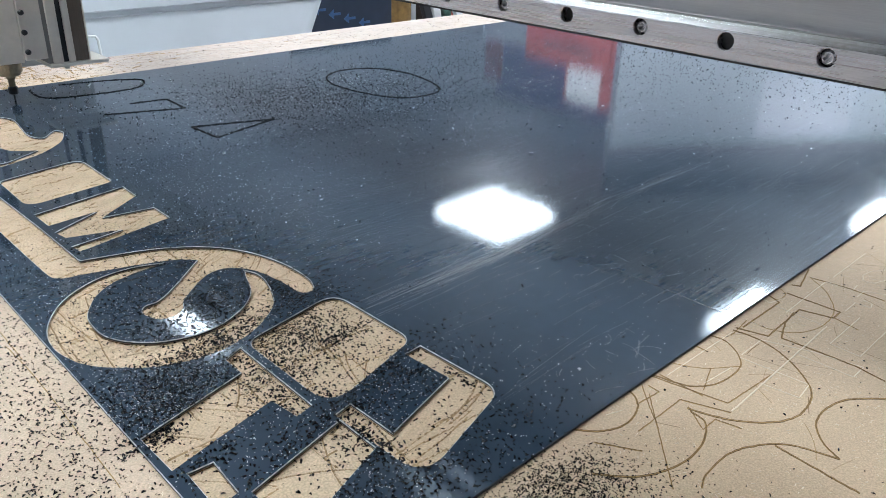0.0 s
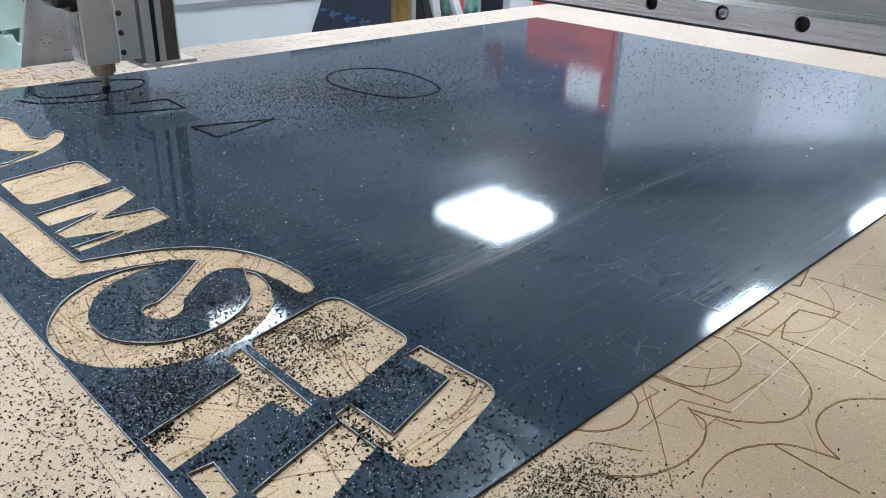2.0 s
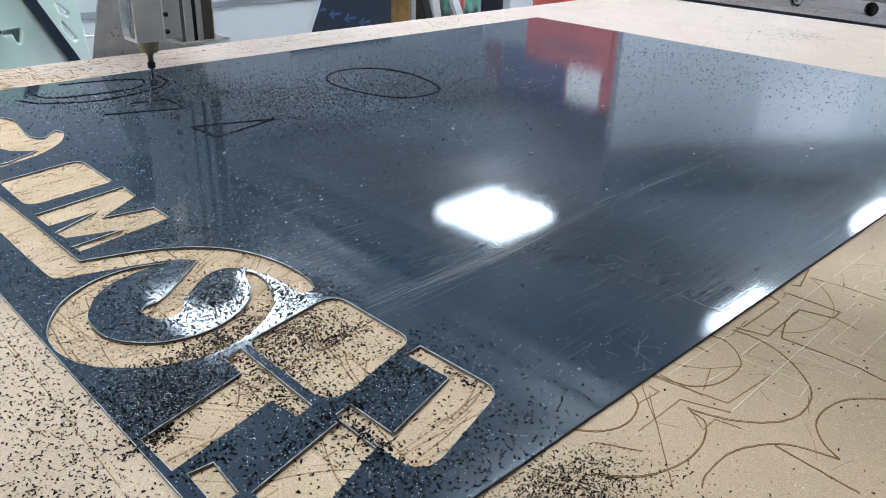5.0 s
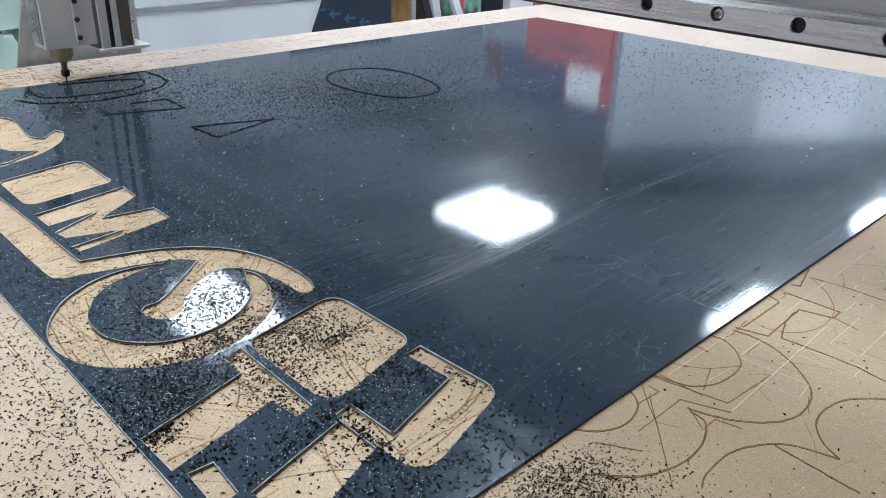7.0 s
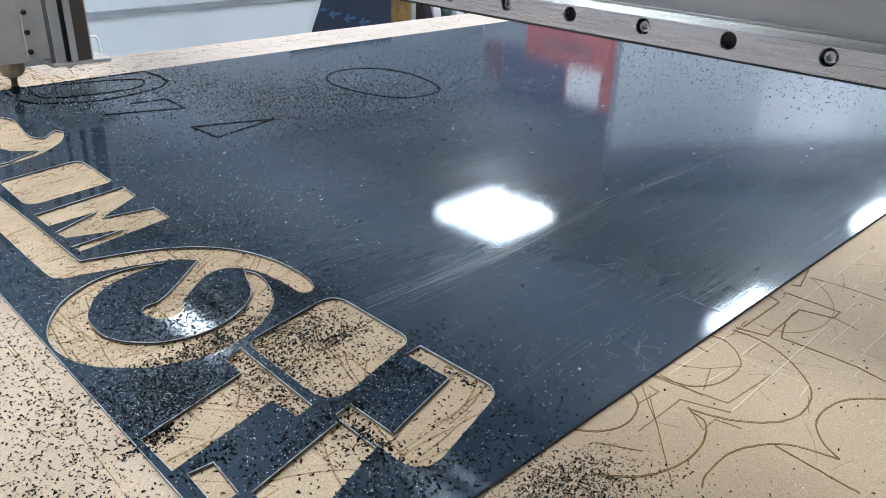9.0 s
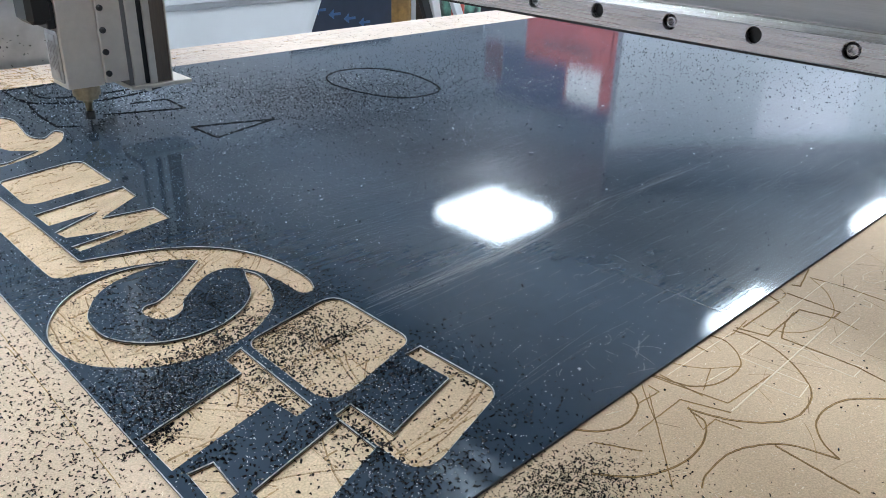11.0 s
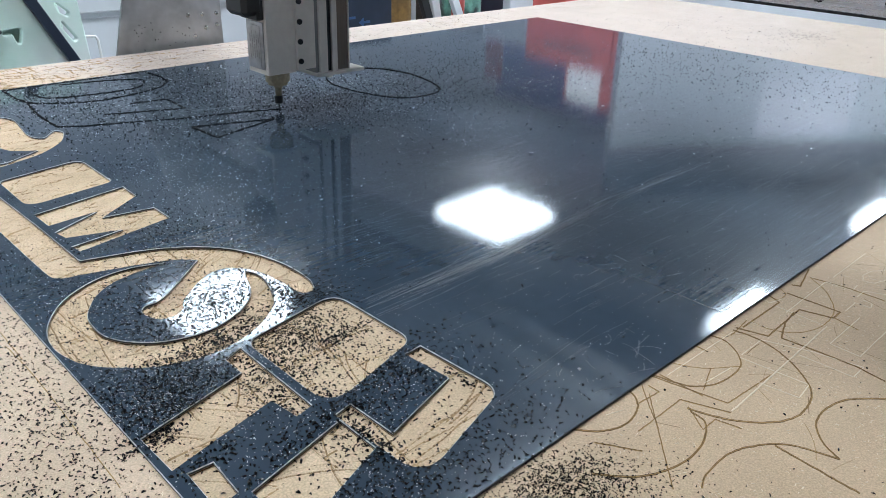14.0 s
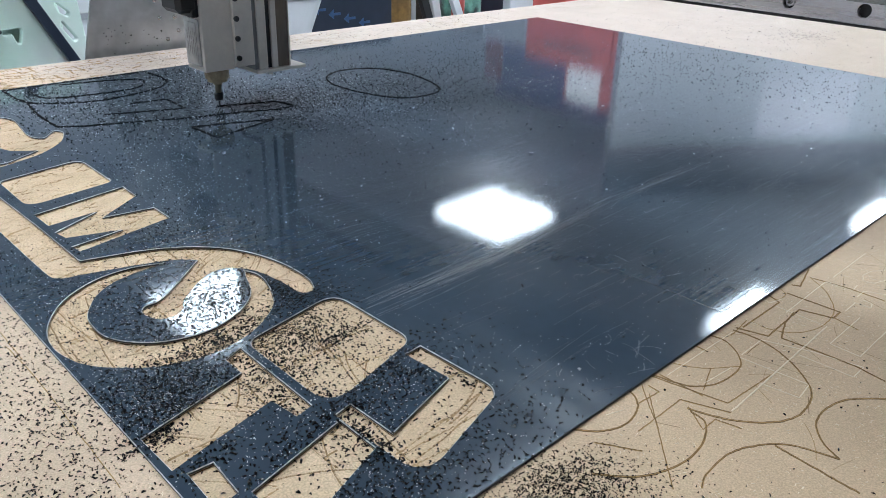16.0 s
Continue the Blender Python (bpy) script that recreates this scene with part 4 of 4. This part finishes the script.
            b.matrix_basis = rail.matrix_basis.inverted() @ pose(0.0058, HOLE_Y + PITCH * k, RAIL_Z)
    # side plate that carries the far end, bent from thick sheet metal
    me = cut_plate("side_plate", [fillet([(-0.123, -0.012), (0.096, -0.012, 0.003), (0.092, 0.300, 0.02), (-0.050, 0.300, 0.02), (-0.096, 0.10)])], 0.006, 0.0006)
    me.materials.append(GALV)
    sp = new("side_plate", me)
    sp.parent = g
    sp["label"] = "galvanised steel end plate with bolt heads"
    sp.matrix_basis = Matrix(((1, 0, 0, 0), (0, 0, -1, GY1 + 0.004), (0, 1, 0, 0), (0, 0, 0, 1)))
    head = bmesh.new()
    turned(head, [(0.0042, 0), (0.0042, 0.0015), (0.002, 0.0028)], pose(0, 0, 0, 90), 10)
    first = link("screw", head, STEEL, sp)
    spots = [(x + 0.006 * (0.085 - z) / 0.03, z) for z in (0.145, 0.115, 0.085, 0.052, 0.025) for x in (0.018, 0.048, 0.078)][:-3] + [(0.036, 0.012), (0.060, 0.026), (0.084, 0.030)]
    for k, (x, z) in enumerate(spots):
        s = first if k == 0 else new("screw", first.data)
        s.parent = sp
        s.matrix_basis = sp.matrix_basis.inverted() @ pose(x, GY1 + 0.001, z)
    rnd = random.Random(31)
    verts, faces = [], []
    for i in range(26):
        add_chip(verts, faces, rnd.uniform(-0.085, 0.03), rnd.gauss(0.022, 0.016), 0.003, rnd.uniform(0.002, 0.0036), rnd)
    me = bpy.data.meshes.new("stuck_chips")
    me.from_pydata(verts, [], faces)
    me.materials.append(CHIP)
    stuck = new("stuck_chips", me)
    stuck.parent = sp
    stuck["kind"] = "stuff"
    mesh = box((-0.15, GY0 - 0.01, -0.006), (0.075, GY0 - 0.004, 0.30), 0.001)
    part("side_plate", mesh, GALV, g)
    return g


gantry = build_gantry()


# ---- the cutting head: origin at the cutter's point ----
def build_head():
    bm = bmesh.new()
    add_box(bm, (-0.029, -0.0245, 0.055), (0.016, 0.0245, 0.225), 0.0012)
    h = link("cutting_head", bm, HEAD, gantry, "grey anodised spindle block with its black motor")
    bm = bmesh.new()
    add_box(bm, (-0.0315, -0.019, 0.062), (-0.0292, 0.021, 0.125), 0.001)
    add_box(bm, (-0.0325, -0.013, 0.066), (-0.0314, 0.015, 0.12), 0.0006)
    part("front_cover", bm, HEAD_SIDE, h, "milled bright metal cover")
    # mounting plate, channel and foot
    part("mounting_plate", box((0.0165, -0.0285, 0.058), (0.046, 0.0285, 0.44), 0.001), HEAD, h)
    bm = bmesh.new()
    for x0, x1 in ((0.052, 0.0658), (0.0737, 0.0826), (0.1025, 0.104)):
        add_box(bm, (x0, -0.030, 0.050), (x1, 0.030, 0.45), 0.0008)
    add_box(bm, (0.0465, -0.018, 0.0502), (0.1035, 0.018, 0.4498))
    part("slotted_column", bm, HEAD, h)
    part("seam_strip", box((0.0463, -0.027, 0.0505), (0.0518, 0.027, 0.4495)), SEAM, h, "grey seam strip")
    part("dark_slot", box((0.0660, -0.0262, 0.0505), (0.0735, 0.0262, 0.4495)), BLACK, h)
    part("cover_strip", box((0.0829, -0.0275, 0.0505), (0.1022, 0.0275, 0.4495)), BRONZE, h, "dark bronze cover strip")
    bm = bmesh.new()
    add_box(bm, (0.046, -0.032, 0.0445), (0.129, 0.032, 0.0497), 0.0012)
    add_box(bm, (0.066, -0.030, 0.041), (0.073, -0.023, 0.0446), 0.0008)
    part("foot_plate", bm, HEAD, h)
    bm = bmesh.new()
    turned(bm, [(0.0038, 0), (0.0038, 0.0025), (0.0025, 0.0042)], pose(0, 0, 0, 90), 14)
    first = None
    for z in (0.070, 0.0965, 0.123, 0.1495, 0.176):
        s = link("screw", bm, DARKSTEEL, h) if first is None else new("screw", first.data)
        first = first or s
        s.parent = h
        s.matrix_basis = pose(0.0205, -0.0285, z)
    part("collar", lathe([(0.0125, 0.0355), (0.0138, 0.0362), (0.0138, 0.0405), (0.0168, 0.0407), (0.0168, 0.0549)]), BRASS, h, "brass-coloured bearing collar")
    part("shaft", lathe([(0.0045, 0.0195), (0.0045, 0.030), (0.0062, 0.031), (0.0062, 0.036)]), BRASS, h, "", True)
    part("collet_nut", lathe([(0.0032, 0.008), (0.0062, 0.0098), (0.0066, 0.0185), (0.0050, 0.0202)], sides=12), BLACK, h, "black collet nut")
    part("cutter", lathe([(0.0006, -0.001), (0.0013, 0.0006), (0.0013, 0.0085)], sides=10), DARKSTEEL, h)
    for k in range(5):                                          # small engraved lines, too fine to read
        bm = bmesh.new()
        y = -0.0105 + 0.0052 * k
        for z0, z1 in ((0.078, 0.088), (0.0895, 0.102), (0.1035, 0.112)) if k % 2 else ((0.076, 0.094), (0.097, 0.108)):
            add_box(bm, (-0.0329, y, z0), (-0.0324, y + 0.0011, z1))
        part("etched_mark", bm, ETCH, h)
    bm = bmesh.new()
    add_box(bm, (-0.060, -0.024, 0.134), (-0.0296, 0.024, 0.215), 0.006, 1)
    add_box(bm, (-0.040, -0.0225, 0.128), (-0.0296, 0.020, 0.16), 0.002)
    part("motor", bm, BLACK, h, "black plastic motor housing")
    # Unseen block, set where it hides the ceiling panel's reflection in the sheet.
    part("carriage", box((0.105, -0.034, 0.3015), (0.252, 0.034, 0.388), 0.002), ALU, h, "aluminium carriage block riding on the beam")
    return h


head = build_head()


# ---- things beyond the table ----
def stand_at(name, label, category):
    ob = new(name)
    return tagged(ob, label, category)


def build_bin():
    b = stand_at("storage_bin", "large pale white plastic bin with a ribbed rim", "bin")
    bm = bmesh.new()
    levels = [(-0.86, 0.0, 0), (-0.17, 0.0, 0), (-0.078, 0.0, 0), (-0.074, 0.006, 0), (-0.060, 0.006, 0), (-0.056, 0.018, 0), (0.18, 0.018, 0), (0.18, -0.01, 0), (-0.05, -0.02, 0)]
    rings = []
    for z, grow, _ in levels:
        w = 1.685 + 0.36 * (z + 0.082) if z < 0 else 1.752
        outline = fillet([(0.1 - grow, 2.3 - grow - 0.12 * (z + 0.1), 0.1), (w + grow, 2.3 - grow - 0.12 * (z + 0.1), 0.1), (w + grow, 3.0, 0.1), (0.1 - grow, 3.0, 0.1)])
        rings.append([bm.verts.new((q[0], q[1], z)) for q in outline])
    for a, c in zip(rings, rings[1:]):
        for i in range(len(a)):
            j = (i + 1) % len(a)
            bm.faces.new((a[i], a[j], c[j], c[i]))
    bm.faces.new(list(reversed(rings[0])))
    part("shell", bm, PALE, b, smooth=False)
    for k in range(5):
        w = bmesh.new()
        add_box(w, (0.2, 2.309 + 0.018 * k, -0.155 - 0.13 * k), (1.28, 2.40, -0.152 - 0.13 * k))
        part("rib", w, PALE, b)


build_bin()


def arrow(bm, x, y, z, s):
    add_box(bm, (x - 0.2 * s, y - 0.004, z - 0.10 * s), (x + 0.6 * s, y, z + 0.10 * s))
    v = [bm.verts.new((x + dx * s, y + dy, z + dz * s)) for dy in (-0.004, 0) for dx, dz in ((-0.6, 0), (-0.1, 0.38), (-0.1, -0.38))]
    bm.faces.new((v[0], v[1], v[2]))
    bm.faces.new((v[5], v[4], v[3]))
    for a, c in ((0, 1), (1, 2), (2, 0)):
        bm.faces.new((v[a], v[a + 3], v[c + 3], v[c]))


def build_navy_board():
    b = stand_at("display_board", "dark navy board with small blue arrows, standing on the floor", "board")
    part("panel", box((1.78, 2.70, FLOOR_Z), (2.30, 2.73, 0.35), 0.003), NAVY, b)
    for x, z in ((1.914, -0.188), (1.989, -0.210), (2.066, -0.233), (2.145, -0.256)):
        bm = bmesh.new()
        arrow(bm, x, 2.6995, z, 0.050)
        part("arrow", bm, ARROW, b, "blue arrow")


build_navy_board()


def lumpy(bm, lo, hi, seed, amount=0.02):
    """A sagging sack: a box with rounded, uneven sides."""
    lo, hi = Vector(lo), Vector(hi)
    got = bmesh.ops.create_uvsphere(bm, u_segments=20, v_segments=14, radius=1.0)
    c, h = (lo + hi) / 2, (hi - lo) / 2
    for v in got["verts"]:
        p = v.co
        q = Vector([math.copysign(abs(k) ** 0.55, k) for k in p])
        wob = noise.noise(p * 2.3 + Vector((seed, 0, 0))) * amount
        v.co = c + Vector((q.x * (h.x + wob), q.y * (h.y + wob), q.z * h.z))


def build_clutter():
    bm = bmesh.new()
    lumpy(bm, (2.545, 2.95, FLOOR_Z), (2.665, 3.20, 0.1), 1)
    tagged(link("cloth_roll", bm, TAN, smooth=True), "ochre brown cloth roll standing beside a white post", "cloth roll")
    tagged(link("white_post", box((2.675, 3.02, FLOOR_Z), (2.735, 3.08, -0.08), 0.006), PALE), "white square post standing on the floor", "post")
    bm = bmesh.new()
    lumpy(bm, (2.72, 3.10, FLOOR_Z), (2.93, 3.35, 0.05), 4, 0.05)
    tagged(link("dark_sack", bm, BROWN, smooth=True), "dark brown cloth sack on the floor", "sack")
    s = stand_at("leaning_frame", "black and white leaning frame beside the sack", "frame")
    for x0, x1, mat in ((2.72, 2.90, BLACK), (2.80, 2.92, LABEL), (2.91, 2.97, PALE)):
        bm = bmesh.new()
        add_box(bm, (x0, 2.96, FLOOR_Z), (x0 + 0.05, 2.99, 0.3), 0.004)
        for v in bm.verts:
            v.co.x += (x1 - x0 - 0.02) * (-0.25 - v.co.z) / 0.25 * 0.6 if mat != PALE else (-0.25 - v.co.z) * 0.5
            v.co.y += 0.012 * (mat == LABEL) - 0.02 * (mat == PALE)
        part("slat", bm, mat, s)
    t = stand_at("film_roll", "sea-green and red printed film roll standing on end", "roll")
    bm = bmesh.new()
    turned(bm, [(0.11, FLOOR_Z), (0.115, -0.4), (0.11, 0.3)], pose(3.13, 3.1, 0), 28)
    part("film", bm, TEAL, t, smooth=True)
    bm = bmesh.new()
    turned(bm, [(0.035, FLOOR_Z), (0.035, 0.25)], pose(3.012, 3.0, 0), 16)
    part("red_core", bm, RED, t, "red inner tube", True)
    tagged(link("navy_board", box((3.20, 3.22, FLOOR_Z), (3.62, 3.25, 0.1), 0.003), NAVY), "dark navy board leaning behind the rolls", "board")
    tagged(link("pale_post", box((3.43, 3.00, FLOOR_Z), (3.63, 3.06, -0.08), 0.006), PALE), "pale grey upright board on the floor", "board")


build_clutter()


def build_red_cabinet():
    c = stand_at("tool_cabinet", "red enamelled metal cabinet with drawers, on the floor", "cabinet")
    part("body", box((4.22, 2.75, FLOOR_Z), (4.75, 3.53, 0.78), 0.008), RED, c)
    for k in range(5):
        z = FLOOR_Z + 0.10 + 0.30 * k
        d = part("drawer", box((4.205, 2.82, z), (4.222, 3.50, z + 0.28), 0.004), RED, c)
        part("handle", box((4.185, 2.95, z + 0.22), (4.206, 3.35, z + 0.24), 0.003), STEEL, d)
    g = stand_at("low_cabinet", "grey metal cabinet beside the red one, on the floor", "cabinet")
    part("body", box((4.26, 3.55, FLOOR_Z), (4.75, 4.35, 0.735), 0.008), GREY_PAINT, g)
    for y in (3.57, 3.96):
        d = part("door", box((4.245, y, FLOOR_Z + 0.06), (4.262, y + 0.37, 0.70), 0.004), GREY_PAINT, g)
        part("handle", box((4.228, y + 0.31, 0.2), (4.246, y + 0.33, 0.36), 0.003), STEEL, d)
    tagged(link("red_box", box((4.30, 3.85, 0.735), (4.36, 3.98, 1.02), 0.004), MAROON), "plain dark red box standing on the grey cabinet", "box")
    b = stand_at("carton", "red box with a blank white label, on the cabinet", "box")
    part("body", box((4.25, 2.75, 0.78), (4.60, 3.19, 1.02), 0.004), RED, b)
    part("label", box((4.246, 2.90, 0.79), (4.2502, 3.17, 1.015)), LABEL, b, "blank white label")
    tagged(link("violet_board", box((4.80, 3.20, FLOOR_Z), (4.84, 4.30, 1.31), 0.004), VIOLET), "dull violet board standing behind the cabinet", "board")


build_red_cabinet()


def build_partition():
    a, b = Vector((4.17, 2.72, 0)), Vector((7.4, 0.74, 0))
    d = (b - a).length
    turn = math.degrees(math.atan2(b.y - a.y, b.x - a.x))
    bm = bmesh.new()
    add_box(bm, (0, 0, FLOOR_Z), (d, 0.06, 0.80))
    add_box(bm, (0, 0, 0.80), (1.04, 0.06, 1.235))
    add_box(bm, (1.76, 0, 0.80), (d, 0.06, 1.235))
    p = structure("wall_partition", bm, PAINT_WHITE, "white partition wall with an added opal pane", "wall")
    # Added screen: keeps the lamp behind the pane out of the sheet's reflection.
    top = structure("trim", box((0, 0.024, 1.237), (d, 0.034, CEILING_Z)), GREY_PAINT, "grey strip added between partition and ceiling, hiding the lamp behind", "trim")
    # Added pane: its lamplit glow stands for the soft bright reflection.
    w = tagged(new("window_1"), "opal white acrylic pane added in the partition, lit from behind", "window", kind="structure")
    part("pane", box((1.04, 0.004, 0.80), (1.76, 0.010, 1.235)), FROST, w)
    # Added strip: dulls the lit end face of the partition.
    edge = structure("wall_edge", box((-0.005, -0.002, FLOOR_Z), (-0.0005, 0.062, 1.24)), GREY_PAINT, "thin grey strip added to dull the partition's bright end", "trim")
    for o in (p, top, w, edge):
        o.matrix_basis = pose(a.x, a.y, 0, 0, 0, turn)


build_partition()


def build_mint():
    m = stand_at("moulded_panel", "pale mint-green moulded plastic panel with slots and a dark strip", "plastic panel")

    def upright(outlines, y, thick):
        me = cut_plate("panel", outlines, thick, 0.003, 1)
        me.materials.append(MINT)
        ob = new("panel", me)
        ob.parent = m
        ob.matrix_basis = Matrix(((1, 0, 0, 0), (0, 0, -1, y), (0, 1, 0, 0), (0, 0, 0, 1)))
        return ob

    slot_a = fillet([(0.470, 0.005, 0.004), (0.505, 0.008, 0.004), (0.505, 0.000, 0.003), (0.500, -0.022, 0.003), (0.494, -0.022, 0.003), (0.488, -0.003, 0.003), (0.470, -0.003, 0.003)])
    slot_b = fillet([(0.576, 0.055, 0.012), (0.604, 0.030, 0.012), (0.600, 0.022, 0.008), (0.584, 0.032, 0.01)])
    slot_c = fillet([(0.585, 0.016, 0.010), (0.612, -0.024, 0.010), (0.605, -0.030, 0.008), (0.582, 0.004, 0.008)])
    upright([fillet([(0.20, FLOOR_Z), (0.66, FLOOR_Z), (0.634, -0.08, 0.1), (0.622, 0.08, 0.02), (0.60, 0.14, 0.02), (0.20, 0.14, 0.02)]), slot_a, slot_b, slot_c], 1.75, 0.02)
    upright([fillet([(0.22, FLOOR_Z), (0.60, FLOOR_Z), (0.60, 0.02, 0.02), (0.58, 0.11, 0.02), (0.22, 0.11, 0.02)])], 1.79, 0.02)
    bm = bmesh.new()
    add_box(bm, (-0.0115, 1.722, -0.30), (0.0115, 1.738, 0.13), 0.002)
    for v in bm.verts:
        v.co.x += 0.5755 - 0.52 * (v.co.z + 0.03)
    part("dark_strip", bm, NAVY, m, "dark blue-grey strip")
    for x, z, r in ((0.452, 0.022, 0.008), (0.452, -0.012, 0.007), (0.462, 0.005, 0.004)):
        part("knob", lathe([(r, 0), (r, 0.008), (r * 0.6, 0.012)], pose(x, 1.739, z, 90), 16), BLACK, m)


build_mint()


def build_wire_frame():
    cu = bpy.data.curves.new("wire_frame", "CURVE")
    cu.dimensions, cu.bevel_depth, cu.bevel_resolution = "3D", 0.0032, 3
    sp = cu.splines.new("POLY")
    pts = [(0.685, 1.90, FLOOR_Z), (0.680, 1.90, -0.30), (0.672, 1.90, -0.06), (0.676, 1.90, -0.050), (0.708, 1.90, -0.052), (0.713, 1.90, -0.06), (0.726, 1.90, -0.30), (0.73, 1.90, FLOOR_Z)]
    sp.points.add(len(pts) - 1)
    for q, v in zip(sp.points, pts):
        q.co = (*v, 1)
    tmp = bpy.data.objects.new("wire_frame", cu)
    scene.collection.objects.link(tmp)
    bpy.context.view_layer.update()
    me = bpy.data.meshes.new_from_object(tmp.evaluated_get(bpy.context.evaluated_depsgraph_get()))
    bpy.data.objects.remove(tmp)
    me.materials.clear()
    me.materials.append(LABEL)
    tagged(new("wire_stand", me), "thin white bent wire stand on the floor", "stand")


build_wire_frame()


# ---- what moves ----
GANTRY_PATH = [
    (0.0, 0.4307), (0.5, 0.4446), (1.0, 0.4703), (1.5, 0.4998), (2.0, 0.5330), (2.5, 0.5669),
    (3.0, 0.5986), (3.5, 0.6271), (4.0, 0.6494), (4.2, 0.6514), (4.8, 0.6550), (5.4, 0.6500),
    (5.9, 0.6270), (6.3, 0.5847), (6.5, 0.5669), (7.0, 0.5265), (7.5, 0.4851), (8.0, 0.4438),
    (8.5, 0.4335), (9.0, 0.4340), (9.2, 0.4398), (9.8, 0.4290), (10.3, 0.4275), (10.55, 0.4285), (10.9, 0.4560), (11.3, 0.4873),
    (11.5, 0.5037), (12.0, 0.5426), (12.5, 0.5803), (13.0, 0.6203), (13.5, 0.6591), (14.0, 0.6979),
    (14.5, 0.7250), (15.0, 0.7177), (15.5, 0.6796), (16.0, 0.6408),
]
HEAD_PATH = [
    (0.0, 1.2051), (0.5, 1.1718), (1.0, 1.1530), (1.5, 1.1369), (2.0, 1.1323), (2.5, 1.1374),
    (3.0, 1.1454), (3.5, 1.1572), (4.0, 1.1865), (4.2, 1.1917), (4.8, 1.2280), (5.4, 1.2710),
    (5.9, 1.2710), (6.3, 1.2710), (6.5, 1.2710), (7.0, 1.2710), (7.5, 1.2710), (8.0, 1.2710),
    (8.5, 1.2710), (9.0, 1.2051), (9.2, 1.1902), (9.8, 1.1200), (10.3, 1.0600), (10.55, 1.0365), (10.9, 1.0210), (11.3, 1.0087),
    (11.5, 1.0048), (12.0, 0.9884), (12.5, 0.9733), (13.0, 0.9646), (13.5, 0.9530), (14.0, 0.9388),
    (14.5, 0.9423), (15.0, 0.9780), (15.5, 0.9908), (16.0, 1.0046),
]
OFFSET = 0.107


def tip_at(t):
    for (t0, x0, y0), (t1, x1, y1) in zip(TIP, TIP[1:]):
        if t0 <= t <= t1:
            f = (t - t0) / (t1 - t0)
            return Vector((x0 + (x1 - x0) * f, y0 + (y1 - y0) * f))
    return Vector(TIP[-1][1:])


TIP = [(t, g - OFFSET, y) for (t, g), (_, y) in zip(GANTRY_PATH, HEAD_PATH)]


def strew(mid, line, seed):
    """Loose chips thrown out beside a fresh cut."""
    rnd = random.Random(seed)
    verts, faces = [], []
    for i in range(120):
        q = line[rnd.randrange(len(line))]
        x, y = q.x + rnd.gauss(0.015, 0.045), q.y + rnd.gauss(-0.02, 0.05)
        if on_sheet(x, y) == 0.0:
            add_chip(verts, faces, x - mid.x, y - mid.y, 0.0001, 0.0024 * rnd.uniform(0.5, 1.2), rnd)
    me = bpy.data.meshes.new("loose_chips")
    me.from_pydata(verts, [], faces)
    me.materials.append(CHIP)
    me.materials.append(GREY_CHIP_GLINT)
    # every third chip grey, for glints
    for f in me.polygons:
        f.material_index = 1 if (f.index // 5) % 3 == 0 else 0
    return tagged(new("loose_chips", me), "loose black chips, with grey ones for glints, thrown beside a fresh cut", "chips", "chips from the new cut", "stuff")


def motions():
    walk(gantry, [(t, pose(x, 0, 0)) for t, x in GANTRY_PATH])
    walk(head, [(t, pose(-OFFSET, y, 0)) for t, y in HEAD_PATH])
    # chips heap up along the new cut once the cutter has passed
    step = 0.4
    k = 0
    while k * step < 15.9:
        t0, t1 = k * step, min(16.0, (k + 1) * step)
        line = [tip_at(t0 + (t1 - t0) * i / 5) for i in range(6)]
        k += 1
        if min(q.y for q in line) > 1.30 or (line[0] - line[-1]).length < 0.003:
            continue
        mid = sum(line, Vector((0, 0))) / len(line)
        ob = cut_line("cut_line", [q - mid for q in line], 100 + k)
        loose = strew(mid, line, 200 + k)
        low, high = pose(mid.x, mid.y, -0.0020), pose(mid.x, mid.y, 0)
        rows = [(0.0, low)] + ([(t0, low)] if t0 > 0.05 else []) + [(t1, high)] + ([(16.0, high)] if t1 < 15.95 else [])
        walk(ob, rows)
        walk(loose, rows)


motions()
